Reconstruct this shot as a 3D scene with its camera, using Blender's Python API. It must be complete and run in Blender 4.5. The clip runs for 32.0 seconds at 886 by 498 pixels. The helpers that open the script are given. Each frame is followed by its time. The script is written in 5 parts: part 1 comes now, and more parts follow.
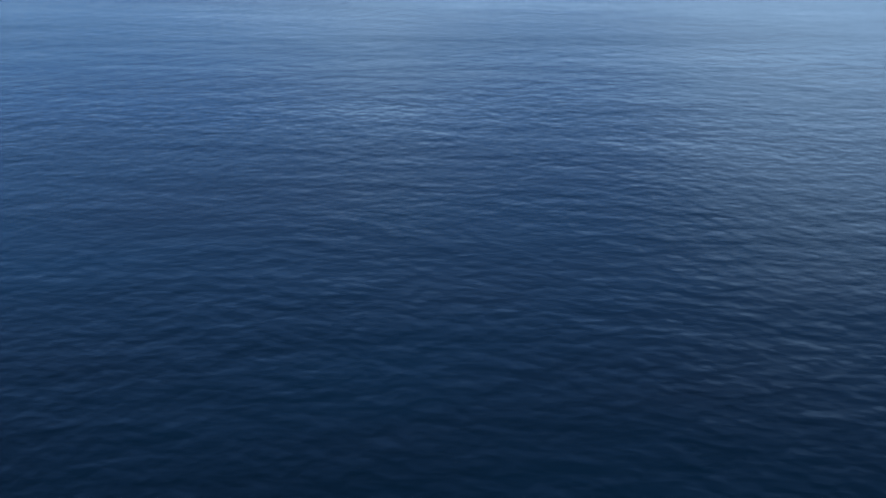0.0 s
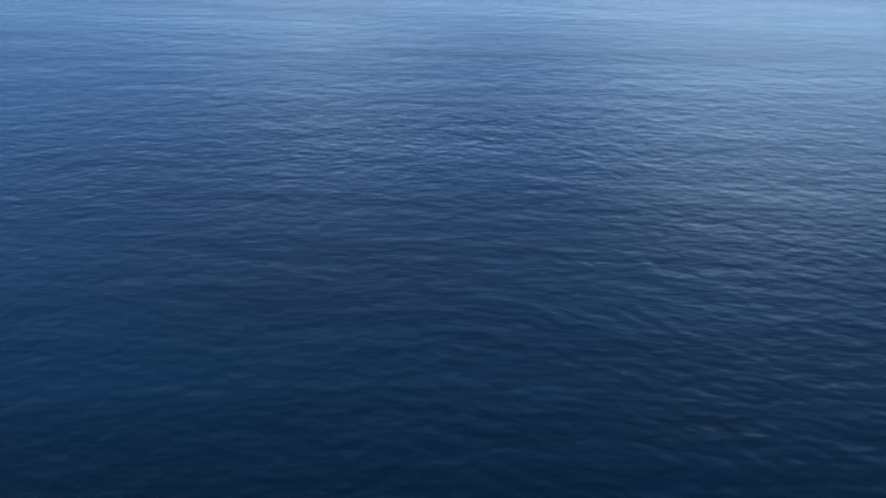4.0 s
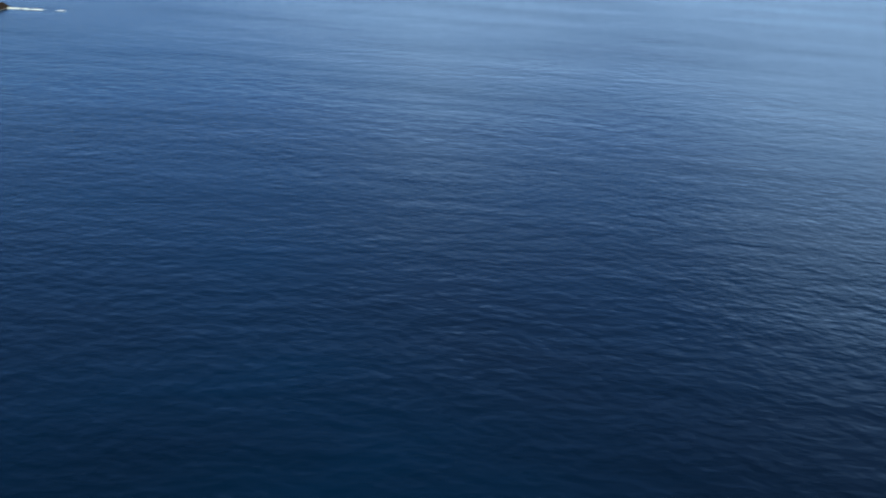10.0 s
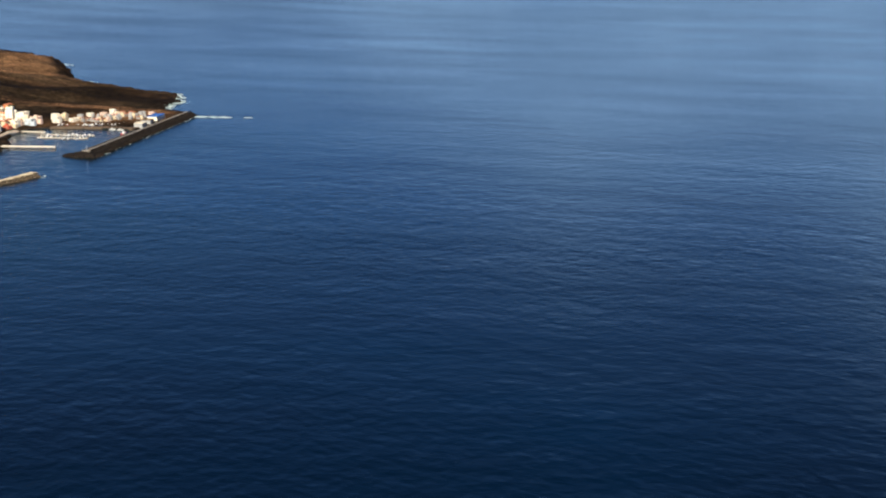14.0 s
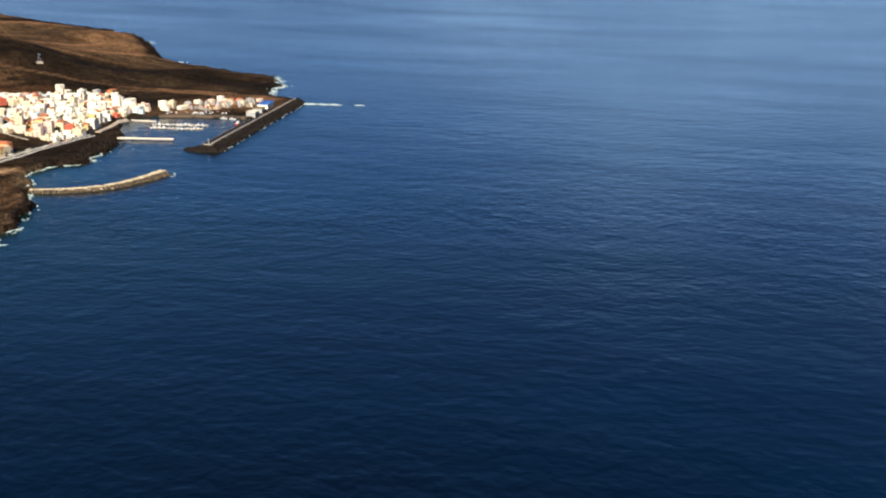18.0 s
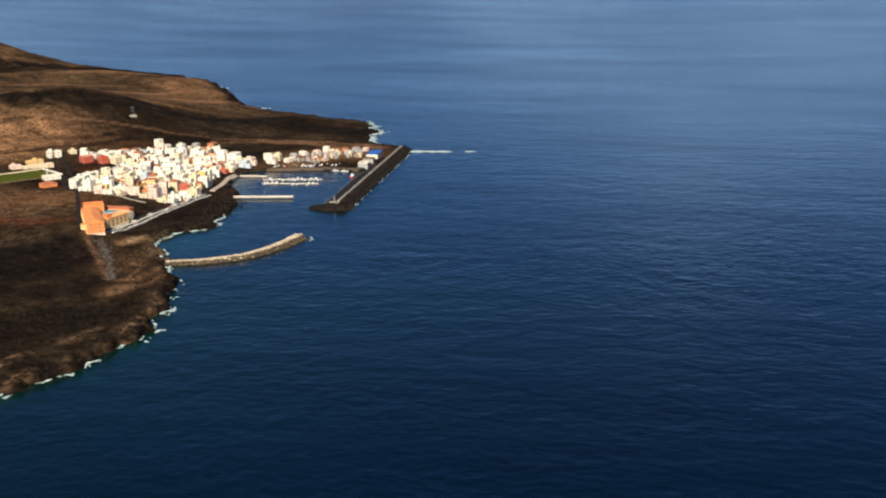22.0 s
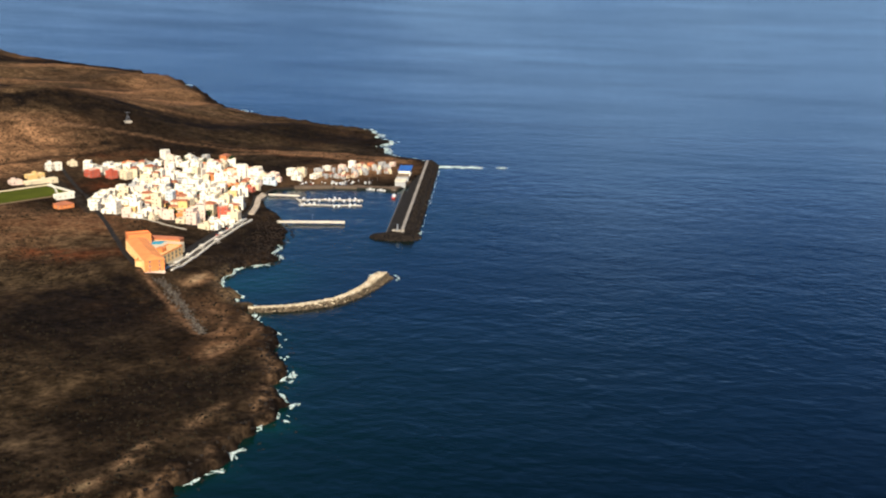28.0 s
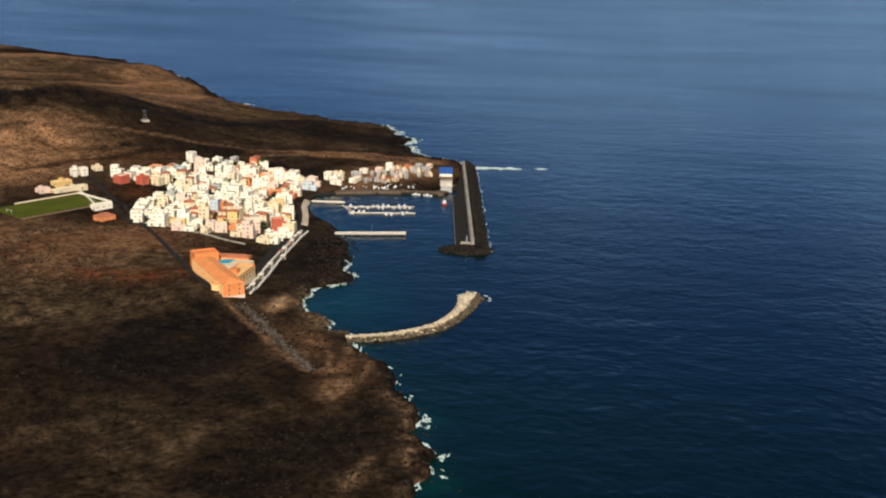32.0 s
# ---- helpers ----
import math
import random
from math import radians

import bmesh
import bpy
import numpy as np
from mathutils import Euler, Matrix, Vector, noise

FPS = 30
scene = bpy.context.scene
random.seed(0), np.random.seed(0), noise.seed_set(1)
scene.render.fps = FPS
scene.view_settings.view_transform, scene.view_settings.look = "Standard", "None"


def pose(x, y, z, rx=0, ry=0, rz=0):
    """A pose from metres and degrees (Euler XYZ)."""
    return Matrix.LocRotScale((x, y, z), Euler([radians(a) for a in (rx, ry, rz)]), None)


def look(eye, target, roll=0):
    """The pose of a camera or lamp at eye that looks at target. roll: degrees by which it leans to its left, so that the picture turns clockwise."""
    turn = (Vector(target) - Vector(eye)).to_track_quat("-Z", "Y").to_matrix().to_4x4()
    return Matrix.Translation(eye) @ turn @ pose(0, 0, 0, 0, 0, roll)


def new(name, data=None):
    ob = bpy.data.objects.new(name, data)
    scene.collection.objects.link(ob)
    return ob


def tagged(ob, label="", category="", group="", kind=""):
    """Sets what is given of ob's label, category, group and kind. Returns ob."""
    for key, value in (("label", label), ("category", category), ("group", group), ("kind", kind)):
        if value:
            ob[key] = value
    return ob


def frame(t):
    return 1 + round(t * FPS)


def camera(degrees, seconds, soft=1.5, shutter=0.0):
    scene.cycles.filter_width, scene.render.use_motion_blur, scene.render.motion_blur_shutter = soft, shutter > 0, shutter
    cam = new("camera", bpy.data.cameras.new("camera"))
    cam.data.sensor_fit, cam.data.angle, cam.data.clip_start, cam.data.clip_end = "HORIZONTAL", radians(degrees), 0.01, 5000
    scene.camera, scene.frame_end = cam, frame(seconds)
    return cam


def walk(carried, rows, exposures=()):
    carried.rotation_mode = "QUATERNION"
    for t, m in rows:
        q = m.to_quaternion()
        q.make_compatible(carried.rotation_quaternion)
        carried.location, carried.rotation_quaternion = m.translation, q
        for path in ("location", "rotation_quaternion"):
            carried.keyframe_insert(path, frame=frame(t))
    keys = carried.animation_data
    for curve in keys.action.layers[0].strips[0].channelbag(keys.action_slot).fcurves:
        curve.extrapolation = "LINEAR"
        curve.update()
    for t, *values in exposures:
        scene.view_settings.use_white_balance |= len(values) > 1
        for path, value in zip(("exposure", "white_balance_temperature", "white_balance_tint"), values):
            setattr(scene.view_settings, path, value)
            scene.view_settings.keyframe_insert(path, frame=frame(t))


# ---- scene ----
cam = camera(42.31, 32.0, soft=2.2)
# seconds, eye, yaw to the left of north, pitch up, lean to the left
PATH = [
    (0, -126.13, -1399.12, 129.62, -42.73, -18.45, -0.37),
    (0.5, -127.96, -1386.10, 131.50, -45.57, -19.55, 0.93),
    (1, -129.81, -1373.08, 133.38, -45.41, -19.75, 0.29),
    (1.5, -131.67, -1360.05, 135.26, -45.23, -19.20, 1.06),
    (2, -133.55, -1347.00, 137.14, -46.92, -19.32, 2.66),
    (2.5, -135.46, -1333.92, 139.03, -46.11, -20.45, 2.45),
    (3, -137.41, -1320.82, 140.92, -45.33, -19.80, 2.10),
    (3.5, -139.40, -1307.68, 142.81, -46.84, -19.77, 2.66),
    (4, -141.45, -1294.51, 144.71, -46.74, -19.32, 0.80),
    (4.5, -143.55, -1281.28, 146.62, -45.90, -19.15, 0.17),
    (6.5, -152.72, -1227.83, 154.32, -42.00, -17.82, 2.15),
    (7, -155.24, -1214.29, 156.26, -41.63, -18.81, 2.77),
    (7.5, -157.86, -1200.68, 158.22, -41.95, -17.98, 3.75),
    (8, -160.59, -1186.98, 160.19, -42.86, -16.45, 4.89),
    (8.5, -163.44, -1173.19, 162.17, -42.91, -16.30, 4.58),
    (9, -166.42, -1159.31, 164.17, -44.94, -15.74, 5.80),
    (9.5, -169.53, -1145.32, 166.18, -43.87, -16.66, 3.47),
    (10, -172.77, -1131.24, 168.19, -43.03, -17.25, 3.26),
    (10.5, -176.14, -1117.06, 170.21, -42.49, -15.55, 4.48),
    (11, -179.63, -1102.80, 172.22, -38.81, -13.61, 4.09),
    (11.5, -183.25, -1088.46, 174.23, -38.43, -14.18, 3.27),
    (12, -186.97, -1074.04, 176.21, -39.44, -13.51, 4.15),
    (12.5, -190.82, -1059.55, 178.17, -38.89, -13.12, 2.67),
    (13, -194.77, -1045.00, 180.11, -37.41, -13.33, 1.95),
    (13.5, -198.82, -1030.39, 182.01, -37.30, -13.92, 1.52),
    (14, -202.98, -1015.73, 183.87, -36.91, -13.74, 0.64),
    (14.5, -207.23, -1001.02, 185.68, -38.15, -12.89, 1.51),
    (16.5, -225.17, -941.79, 192.35, -38.96, -13.95, 4.05),
    (17, -229.86, -926.91, 193.84, -37.85, -14.35, 2.54),
    (17.5, -234.64, -912.02, 195.25, -38.04, -14.65, 3.26),
    (18, -239.48, -897.12, 196.59, -35.09, -15.28, 0.87),
    (18.5, -244.39, -882.22, 197.85, -33.80, -15.62, 0.99),
    (19, -249.35, -867.33, 199.05, -33.69, -14.67, 0.98),
    (19.5, -254.38, -852.44, 200.20, -32.33, -14.22, -0.23),
    (20, -259.45, -837.57, 201.30, -33.12, -13.56, -0.46),
    (20.5, -264.57, -822.73, 202.35, -33.25, -13.78, -0.17),
    (21, -269.73, -807.93, 203.38, -33.22, -13.91, -0.70),
    (21.5, -274.92, -793.16, 204.37, -32.68, -13.94, -1.17),
    (22, -280.14, -778.43, 205.34, -33.63, -13.88, -0.96),
    (22.5, -285.39, -763.77, 206.30, -33.72, -14.48, -0.35),
    (23, -290.65, -749.16, 207.25, -34.60, -15.05, -1.15),
    (23.5, -295.92, -734.62, 208.20, -34.76, -15.29, -0.62),
    (24, -301.21, -720.15, 209.16, -36.34, -14.71, 1.70),
    (24.5, -306.49, -705.76, 210.12, -37.99, -16.33, 2.18),
    (25, -311.77, -691.46, 211.11, -38.59, -16.56, 1.55),
    (25.5, -317.05, -677.24, 212.12, -37.64, -16.04, 0.62),
    (27.5, -338.13, -621.08, 216.29, -38.68, -14.67, 2.11),
    (28, -343.40, -607.18, 217.37, -39.34, -14.40, 0.94),
    (28.5, -348.66, -593.33, 218.46, -40.00, -13.85, 0.81),
    (29, -353.92, -579.53, 219.56, -39.55, -13.57, 0.66),
    (29.5, -359.18, -565.75, 220.66, -38.89, -14.77, -0.09),
    (30, -364.44, -552.01, 221.77, -39.36, -14.50, -0.01),
    (30.5, -369.70, -538.29, 222.89, -41.07, -14.40, 0.41),
    (31, -374.96, -524.59, 224.01, -42.35, -14.97, 0.83),
    (31.5, -380.21, -510.90, 225.13, -42.41, -15.43, 1.35),
    (32, -385.47, -497.22, 226.26, -42.64, -15.30, 1.45),
]


def aim(x, y, z, yaw, pitch, lean):
    return pose(x, y, z, 90 + pitch, 0, yaw) @ pose(0, 0, 0, 0, 0, lean)


# the clip's camera closes down as the bright village comes into view
LIGHTNESS = [(0, 1.35), (1, 1.53), (4, 1.66), (7, 1.4), (8, 1.35), (9, 1.28), (11, 1.1), (12, 0.9), (13, 0.77), (17, 0.85), (19, 0.95), (20, 0.8), (22, 0.62), (25, 0.65), (28, 0.8), (29, 0.55), (30, 0.40), (32, 0.38)]
walk(cam, [(t, aim(*p)) for t, *p in PATH], [(t, stops, 5450 - 35 * min(max(t - 4, 0), 10), 9) for t, stops in LIGHTNESS])

# ---- light ----
SUN_DIR = Vector((-0.63, -0.78, 0.66)).normalized()
world = bpy.data.worlds.new("sky")
scene.world = world
world.use_nodes = True
wn = world.node_tree.nodes
sky = wn.new("ShaderNodeTexSky")
sky.sky_type, sky.sun_disc = "NISHITA", False
sky.air_density, sky.dust_density, sky.ozone_density = 0.72, 1.0, 5.0
sky.sun_elevation = math.asin(SUN_DIR.z)
sky.sun_rotation = math.atan2(SUN_DIR.x, SUN_DIR.y)
world.node_tree.links.new(sky.outputs[0], wn["Background"].inputs[0])
wn["Background"].inputs[1].default_value = 0.045
CLOUD_GLOW = 0.50
sun_data = bpy.data.lights.new("sun", "SUN")
sun_data.energy, sun_data.angle, sun_data.color = 5.0, radians(0.6), (1.0, 0.76, 0.44)
sun = new("sun", sun_data)
sun.matrix_world = look(SUN_DIR * 900, (0, 0, 0))

# ---- materials ----


class Nodes:
    """Short hand for a node material."""

    def __init__(self, name, rough=0.8, metal=0.0):
        self.mat = bpy.data.materials.new(name)
        self.mat.use_nodes = True
        self.tree = self.mat.node_tree
        self.bsdf = self.tree.nodes["Principled BSDF"]
        self.bsdf.inputs["Roughness"].default_value = rough
        self.bsdf.inputs["Metallic"].default_value = metal
        self.coord = self.tree.nodes.new("ShaderNodeTexCoord")

    def link(self, a, b):
        self.tree.links.new(a, b)

    def noise(self, scale, detail=4.0, rough=0.55, stretch=None, turn=0.0, warp=0.0):
        n = self.tree.nodes.new("ShaderNodeTexNoise")
        n.inputs["Scale"].default_value, n.inputs["Detail"].default_value = scale, detail
        n.inputs["Roughness"].default_value, n.inputs["Distortion"].default_value = rough, warp
        r = self.tree.nodes.new("ShaderNodeMapping")
        r.inputs["Rotation"].default_value = (0, 0, radians(turn))
        m = self.tree.nodes.new("ShaderNodeMapping")
        m.inputs["Scale"].default_value = stretch or (1, 1, 1)
        self.link(self.coord.outputs["Object"], r.inputs[0])
        self.link(r.outputs[0], m.inputs[0])
        self.link(m.outputs[0], n.inputs["Vector"])
        return n.outputs["Fac"]

    def ramp(self, fac, stops):
        r = self.tree.nodes.new("ShaderNodeValToRGB")
        e = r.color_ramp.elements
        while len(e) < len(stops):
            e.new(0.5)
        for i, (p, c) in enumerate(stops):
            e[i].position, e[i].color = p, (*c, 1)
        self.link(fac, r.inputs[0])
        return r.outputs[0]

    def mix(self, fac, a, b, mode="MIX"):
        m = self.tree.nodes.new("ShaderNodeMix")
        m.data_type, m.blend_type = "RGBA", mode
        for sock, val in ((m.inputs[0], fac), (m.inputs[6], a), (m.inputs[7], b)):
            if isinstance(val, (int, float)):
                sock.default_value = val
            elif isinstance(val, tuple):
                sock.default_value = (*val, 1)
            else:
                self.link(val, sock)
        return m.outputs[2]

    def math(self, op, a, b=0.0):
        m = self.tree.nodes.new("ShaderNodeMath")
        m.operation = op
        for sock, val in zip(m.inputs, (a, b)):
            if isinstance(val, (int, float)):
                sock.default_value = val
            else:
                self.link(val, sock)
        return m.outputs[0]

    def attr(self, name):
        a = self.tree.nodes.new("ShaderNodeAttribute")
        a.attribute_name = name
        return a.outputs["Fac"]

    def random(self):
        return self.tree.nodes.new("ShaderNodeObjectInfo").outputs["Random"]

    def island(self):
        return self.tree.nodes.new("ShaderNodeNewGeometry").outputs["Random Per Island"]

    def color(self, c):
        if isinstance(c, tuple):
            self.bsdf.inputs["Base Color"].default_value = (*c, 1)
        else:
            self.link(c, self.bsdf.inputs["Base Color"])
        return self

    def bump(self, fac, strength=0.5, distance=0.1, after=None):
        b = self.tree.nodes.new("ShaderNodeBump")
        b.inputs["Distance"].default_value = distance
        if isinstance(strength, float):
            b.inputs["Strength"].default_value = strength
        else:
            self.link(strength, b.inputs["Strength"])
        self.link(fac, b.inputs["Height"])
        if after is not None:
            self.link(after, b.inputs["Normal"])
        self.link(b.outputs[0], self.bsdf.inputs["Normal"])
        return b.outputs[0]


def plain(name, c, rough=0.8, metal=0.0, spread=0.25, scale=0.6, bump=0.2):
    """A weathered surface: two scales of variation round one colour."""
    n = Nodes(name, rough, metal)
    lo, hi = tuple(v * (1 - spread) for v in c), tuple(min(1.0, v * (1 + spread * 0.6)) for v in c)
    if rough >= 0.9:
        n.bsdf.inputs["Specular IOR Level"].default_value = 0.08
    big = n.ramp(n.noise(scale * 0.25, 3), [(0.3, lo), (0.7, hi)])
    fine = n.ramp(n.noise(scale * 4, 5), [(0.3, (0.82, 0.82, 0.82)), (0.7, (1, 1, 1))])
    n.color(n.mix(1.0, big, fine, "MULTIPLY"))
    if bump:
        n.bump(n.noise(scale * 6, 4), bump, 0.05)
    return n.mat


def make_sea():
    n = Nodes("sea_water", 0.2)
    n.bsdf.inputs["IOR"].default_value = 1.33
    shallow = n.attr("shallow")
    # cloud shade on the sea is put into its colour: dark shaded, blue sunlit
    sunlit = n.math("ADD", n.attr("cloudless"), n.math("MULTIPLY", n.math("SUBTRACT", n.noise(0.006, 4, 0.6, (0.5, 1, 1), 30), 0.5), 1.1))
    deep = n.ramp(sunlit, [(0.15, (0.0005, 0.0022, 0.0055)), (0.5, (0.0003, 0.0045, 0.0135)), (0.9, (0.0002, 0.0105, 0.036))])
    green = n.attr("green")
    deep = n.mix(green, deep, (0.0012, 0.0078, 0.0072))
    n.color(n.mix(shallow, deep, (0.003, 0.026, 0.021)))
    n.link(n.mix(green, (0.30, 0.70, 1.0), (0.13, 0.33, 0.34)), n.bsdf.inputs["Specular Tint"])
    wind = n.noise(0.0035, 3, 0.55, (0.5, 1.0, 1), 20)
    gust = n.math("MULTIPLY_ADD", wind, 0.9)
    gust.node.inputs[2].default_value = 0.25
    band = n.math("MULTIPLY_ADD", n.noise(0.0045, 4, 0.6, (0.35, 1.0, 1), 52), 0.2)
    band.node.inputs[2].default_value = 0.1
    n.link(band, n.bsdf.inputs["Roughness"])
    swell = n.noise(0.016, 2, 0.5, (0.45, 1.0, 1), 52)
    chop = n.noise(0.065, 1.5, 0.5, (0.9, 1.0, 1), 40, 0.1)
    cross = n.noise(0.18, 1.5, 0.5, (0.9, 1.0, 1), 66, 0.1)
    fine = n.noise(0.36, 1, 0.5, (0.8, 1.0, 1), 52)
    a = n.bump(swell, 0.35, 2.6)
    b = n.bump(chop, gust, 0.72, a)
    d = n.bump(cross, gust, 0.48, b)
    n.bump(fine, 0.3, 0.05, d)
    return n.mat


def make_ground():
    n = Nodes("volcanic_ground", 0.95)
    n.bsdf.inputs["Specular IOR Level"].default_value = 0.02
    big = n.noise(0.016, 5, 0.62, (0.55, 1.0, 1), 25)
    mid = n.noise(0.045, 6, 0.66)
    fine = n.noise(0.28, 6, 0.68)
    soil = n.ramp(mid, [(0.34, (0.006, 0.0045, 0.0035)), (0.5, (0.026, 0.0180, 0.0115)), (0.68, (0.082, 0.057, 0.033))])
    lava = n.ramp(mid, [(0.3, (0.004, 0.003, 0.0026)), (0.7, (0.020, 0.0130, 0.008))])
    c = n.mix(n.ramp(big, [(0.44, (0, 0, 0)), (0.60, (1, 1, 1))]), lava, soil)
    straw = n.ramp(n.noise(0.09, 6, 0.68), [(0.34, (0.014, 0.009, 0.0045)), (0.5, (0.064, 0.043, 0.022)), (0.68, (0.155, 0.102, 0.052))])
    c = n.mix(n.math("MULTIPLY", n.attr("olive"), n.ramp(big, [(0.36, (0.25, 0.25, 0.25)), (0.58, (1, 1, 1))])), c, straw)
    red = n.ramp(n.noise(0.011, 4), [(0.55, (0, 0, 0)), (0.72, (1, 1, 1))])
    c = n.mix(n.math("MULTIPLY", red, 0.3), c, (0.062, 0.027, 0.011))
    patch = n.ramp(n.noise(0.05, 5, 0.65), [(0.35, (0, 0, 0)), (0.6, (1, 1, 1))])
    c = n.mix(n.math("MULTIPLY", n.attr("cinder"), patch), c, (0.11, 0.034, 0.012))
    c = n.mix(n.math("MULTIPLY", n.attr("tan"), n.ramp(n.noise(0.11, 5, 0.65), [(0.3, (0.35, 0.35, 0.35)), (0.55, (1, 1, 1))])), c, n.ramp(mid, [(0.3, (0.125, 0.068, 0.033)), (0.7, (0.40, 0.215, 0.102))]))
    # lava colour, also laid over the foreground patch of cloud shade
    c = n.mix(n.math("MULTIPLY", n.attr("lava"), n.ramp(n.noise(0.06, 6, 0.66), [(0.3, (0.45, 0.45, 0.45)), (0.52, (1, 1, 1))])), c, n.ramp(n.noise(0.12, 6, 0.65), [(0.35, (0.004, 0.0034, 0.0032)), (0.62, (0.015, 0.0105, 0.008)), (0.8, (0.045, 0.030, 0.019))]))
    c = n.mix(n.math("MULTIPLY", n.attr("sand"), n.ramp(fine, [(0.3, (0.5, 0.5, 0.5)), (0.55, (1, 1, 1))])), c, (0.44, 0.31, 0.17))
    shelf = n.ramp(n.noise(0.16, 5, 0.66), [(0.40, (0, 0, 0)), (0.56, (1, 1, 1))])
    c = n.mix(n.math("MULTIPLY", n.attr("shelf"), shelf), c, n.ramp(fine, [(0.3, (0.070, 0.042, 0.023)), (0.7, (0.22, 0.135, 0.072))]))
    c = n.mix(n.math("MULTIPLY", n.attr("track"), n.ramp(n.noise(0.2, 4, 0.6), [(0.3, (0.35, 0.35, 0.35)), (0.6, (1, 1, 1))])), c, (0.150, 0.086, 0.046))
    c = n.mix(n.math("MULTIPLY", n.attr("street"), 0.85), c, (0.032, 0.026, 0.022))
    # street paving, its colour darkened to stand in for shade between the houses
    c = n.mix(n.attr("paved"), c, n.ramp(fine, [(0.3, (0.026, 0.021, 0.017)), (0.7, (0.095, 0.076, 0.058))]))
    speck = n.ramp(fine, [(0.36, (0.38, 0.38, 0.38)), (0.66, (1.4, 1.4, 1.4))])
    n.color(n.mix(1.0, c, speck, "MULTIPLY"))
    a = n.bump(mid, 0.7, 2.5)
    n.bump(fine, 0.7, 0.6, a)
    return n.mat


SEA, GROUND = make_sea(), make_ground()


def make_rock(name, dark, light):
    n = Nodes(name, 0.9)
    n.bsdf.inputs["Specular IOR Level"].default_value = 0.1
    c = n.ramp(n.island(), [(0.0, dark), (1.0, light)])
    f = n.ramp(n.noise(0.8, 5), [(0.3, (0.6, 0.6, 0.6)), (0.7, (1.1, 1.1, 1.1))])
    n.color(n.mix(1.0, c, f, "MULTIPLY"))
    n.bump(n.noise(1.5, 5), 0.6, 0.2)
    return n.mat


def make_stone(name, dark, light):
    n = Nodes(name, 0.9)
    c = n.ramp(n.random(), [(0.0, dark), (1.0, light)])
    f = n.ramp(n.noise(0.8, 5), [(0.3, (0.6, 0.6, 0.6)), (0.7, (1.1, 1.1, 1.1))])
    n.color(n.mix(1.0, c, f, "MULTIPLY"))
    n.bump(n.noise(1.5, 5), 0.6, 0.2)
    return n.mat


SHELF_ROCK = make_rock("brown_shelf_rock", (0.005, 0.004, 0.0036), (0.030, 0.020, 0.014))
LAVA_ROCK = make_rock("lava_rock", (0.007, 0.006, 0.006), (0.030, 0.023, 0.018))
GREY_ROCK = make_rock("grey_rubble", (0.035, 0.03, 0.026), (0.14, 0.12, 0.10))
SEAWARD_ROCK = make_rock("dark_grey_rock", (0.035, 0.027, 0.018), (0.17, 0.13, 0.085))
PALE_ROCK = make_rock("pale_rock", (0.30, 0.235, 0.15), (0.74, 0.64, 0.46))
PALE_STONE = make_stone("pale_stone", (0.38, 0.31, 0.20), (0.82, 0.72, 0.54))


def make_foam():
    """Broken foam: dense in the middle of a patch, torn towards its rim."""
    n = Nodes("sea_foam", 0.9)
    n.color(n.ramp(n.noise(0.7, 4), [(0.3, (0.34, 0.52, 0.50)), (0.7, (0.80, 0.86, 0.84))]))
    torn = n.math("ADD", n.attr("body"), n.math("MULTIPLY", n.math("SUBTRACT", n.noise(0.6, 4, 0.65), 0.5), 1.5))
    n.link(n.ramp(torn, [(0.22, (0, 0, 0)), (0.7, (1, 1, 1))]), n.bsdf.inputs["Alpha"])
    return n.mat


FOAM = make_foam()
CONCRETE = plain("grey_concrete", (0.20, 0.18, 0.155), 0.9)
CROWN = plain("crown_concrete", (0.36, 0.325, 0.285), 0.9)
PALE_CONCRETE = plain("pale_concrete", (0.42, 0.37, 0.30), 0.85)
YARD_FLOOR = plain("trodden_yard", (0.135, 0.100, 0.072), 0.95)
SLIPWAY = plain("sandy_slipway", (0.56, 0.46, 0.35), 0.95, spread=0.4, scale=0.9)
QUAY = plain("dark_quay_concrete", (0.085, 0.072, 0.058), 0.9)
ASPHALT = plain("asphalt", (0.026, 0.023, 0.021), 0.9)
SAND = plain("dark_sand", (0.22, 0.155, 0.095), 0.95, scale=0.3)
GRASS = plain("pitch_grass", (0.080, 0.092, 0.006), 0.95, scale=0.2)
WHITE = plain("white_render", (0.88, 0.81, 0.68), 0.85, spread=0.10)
CREAM = plain("cream_render", (0.76, 0.63, 0.42), 0.85, spread=0.10)
YELLOW = plain("yellow_render", (0.74, 0.50, 0.18), 0.85, spread=0.10)
HOTEL = plain("hotel_render", (0.74, 0.25, 0.06), 0.85, spread=0.14)
HOTEL_ROOF = plain("hotel_roof", (0.80, 0.30, 0.08), 0.85, spread=0.16)
HOTEL_FRONT = plain("hotel_front_render", (0.84, 0.55, 0.22), 0.85, spread=0.10)
ORANGE = plain("orange_render", (0.72, 0.24, 0.06), 0.85, spread=0.10)
RED = plain("red_render", (0.50, 0.10, 0.05), 0.85, spread=0.12)
PINK = plain("pink_render", (0.78, 0.58, 0.47), 0.85, spread=0.10)
GREY = plain("grey_render", (0.40, 0.40, 0.40), 0.85, spread=0.12)
BLUEGREY = plain("pale_blue_render", (0.55, 0.62, 0.68), 0.85, spread=0.10)
ROOF_PALE = plain("pale_roof", (0.78, 0.69, 0.54), 0.9, spread=0.18)
ROOF_GREY = plain("grey_roof", (0.33, 0.32, 0.31), 0.9, spread=0.2)
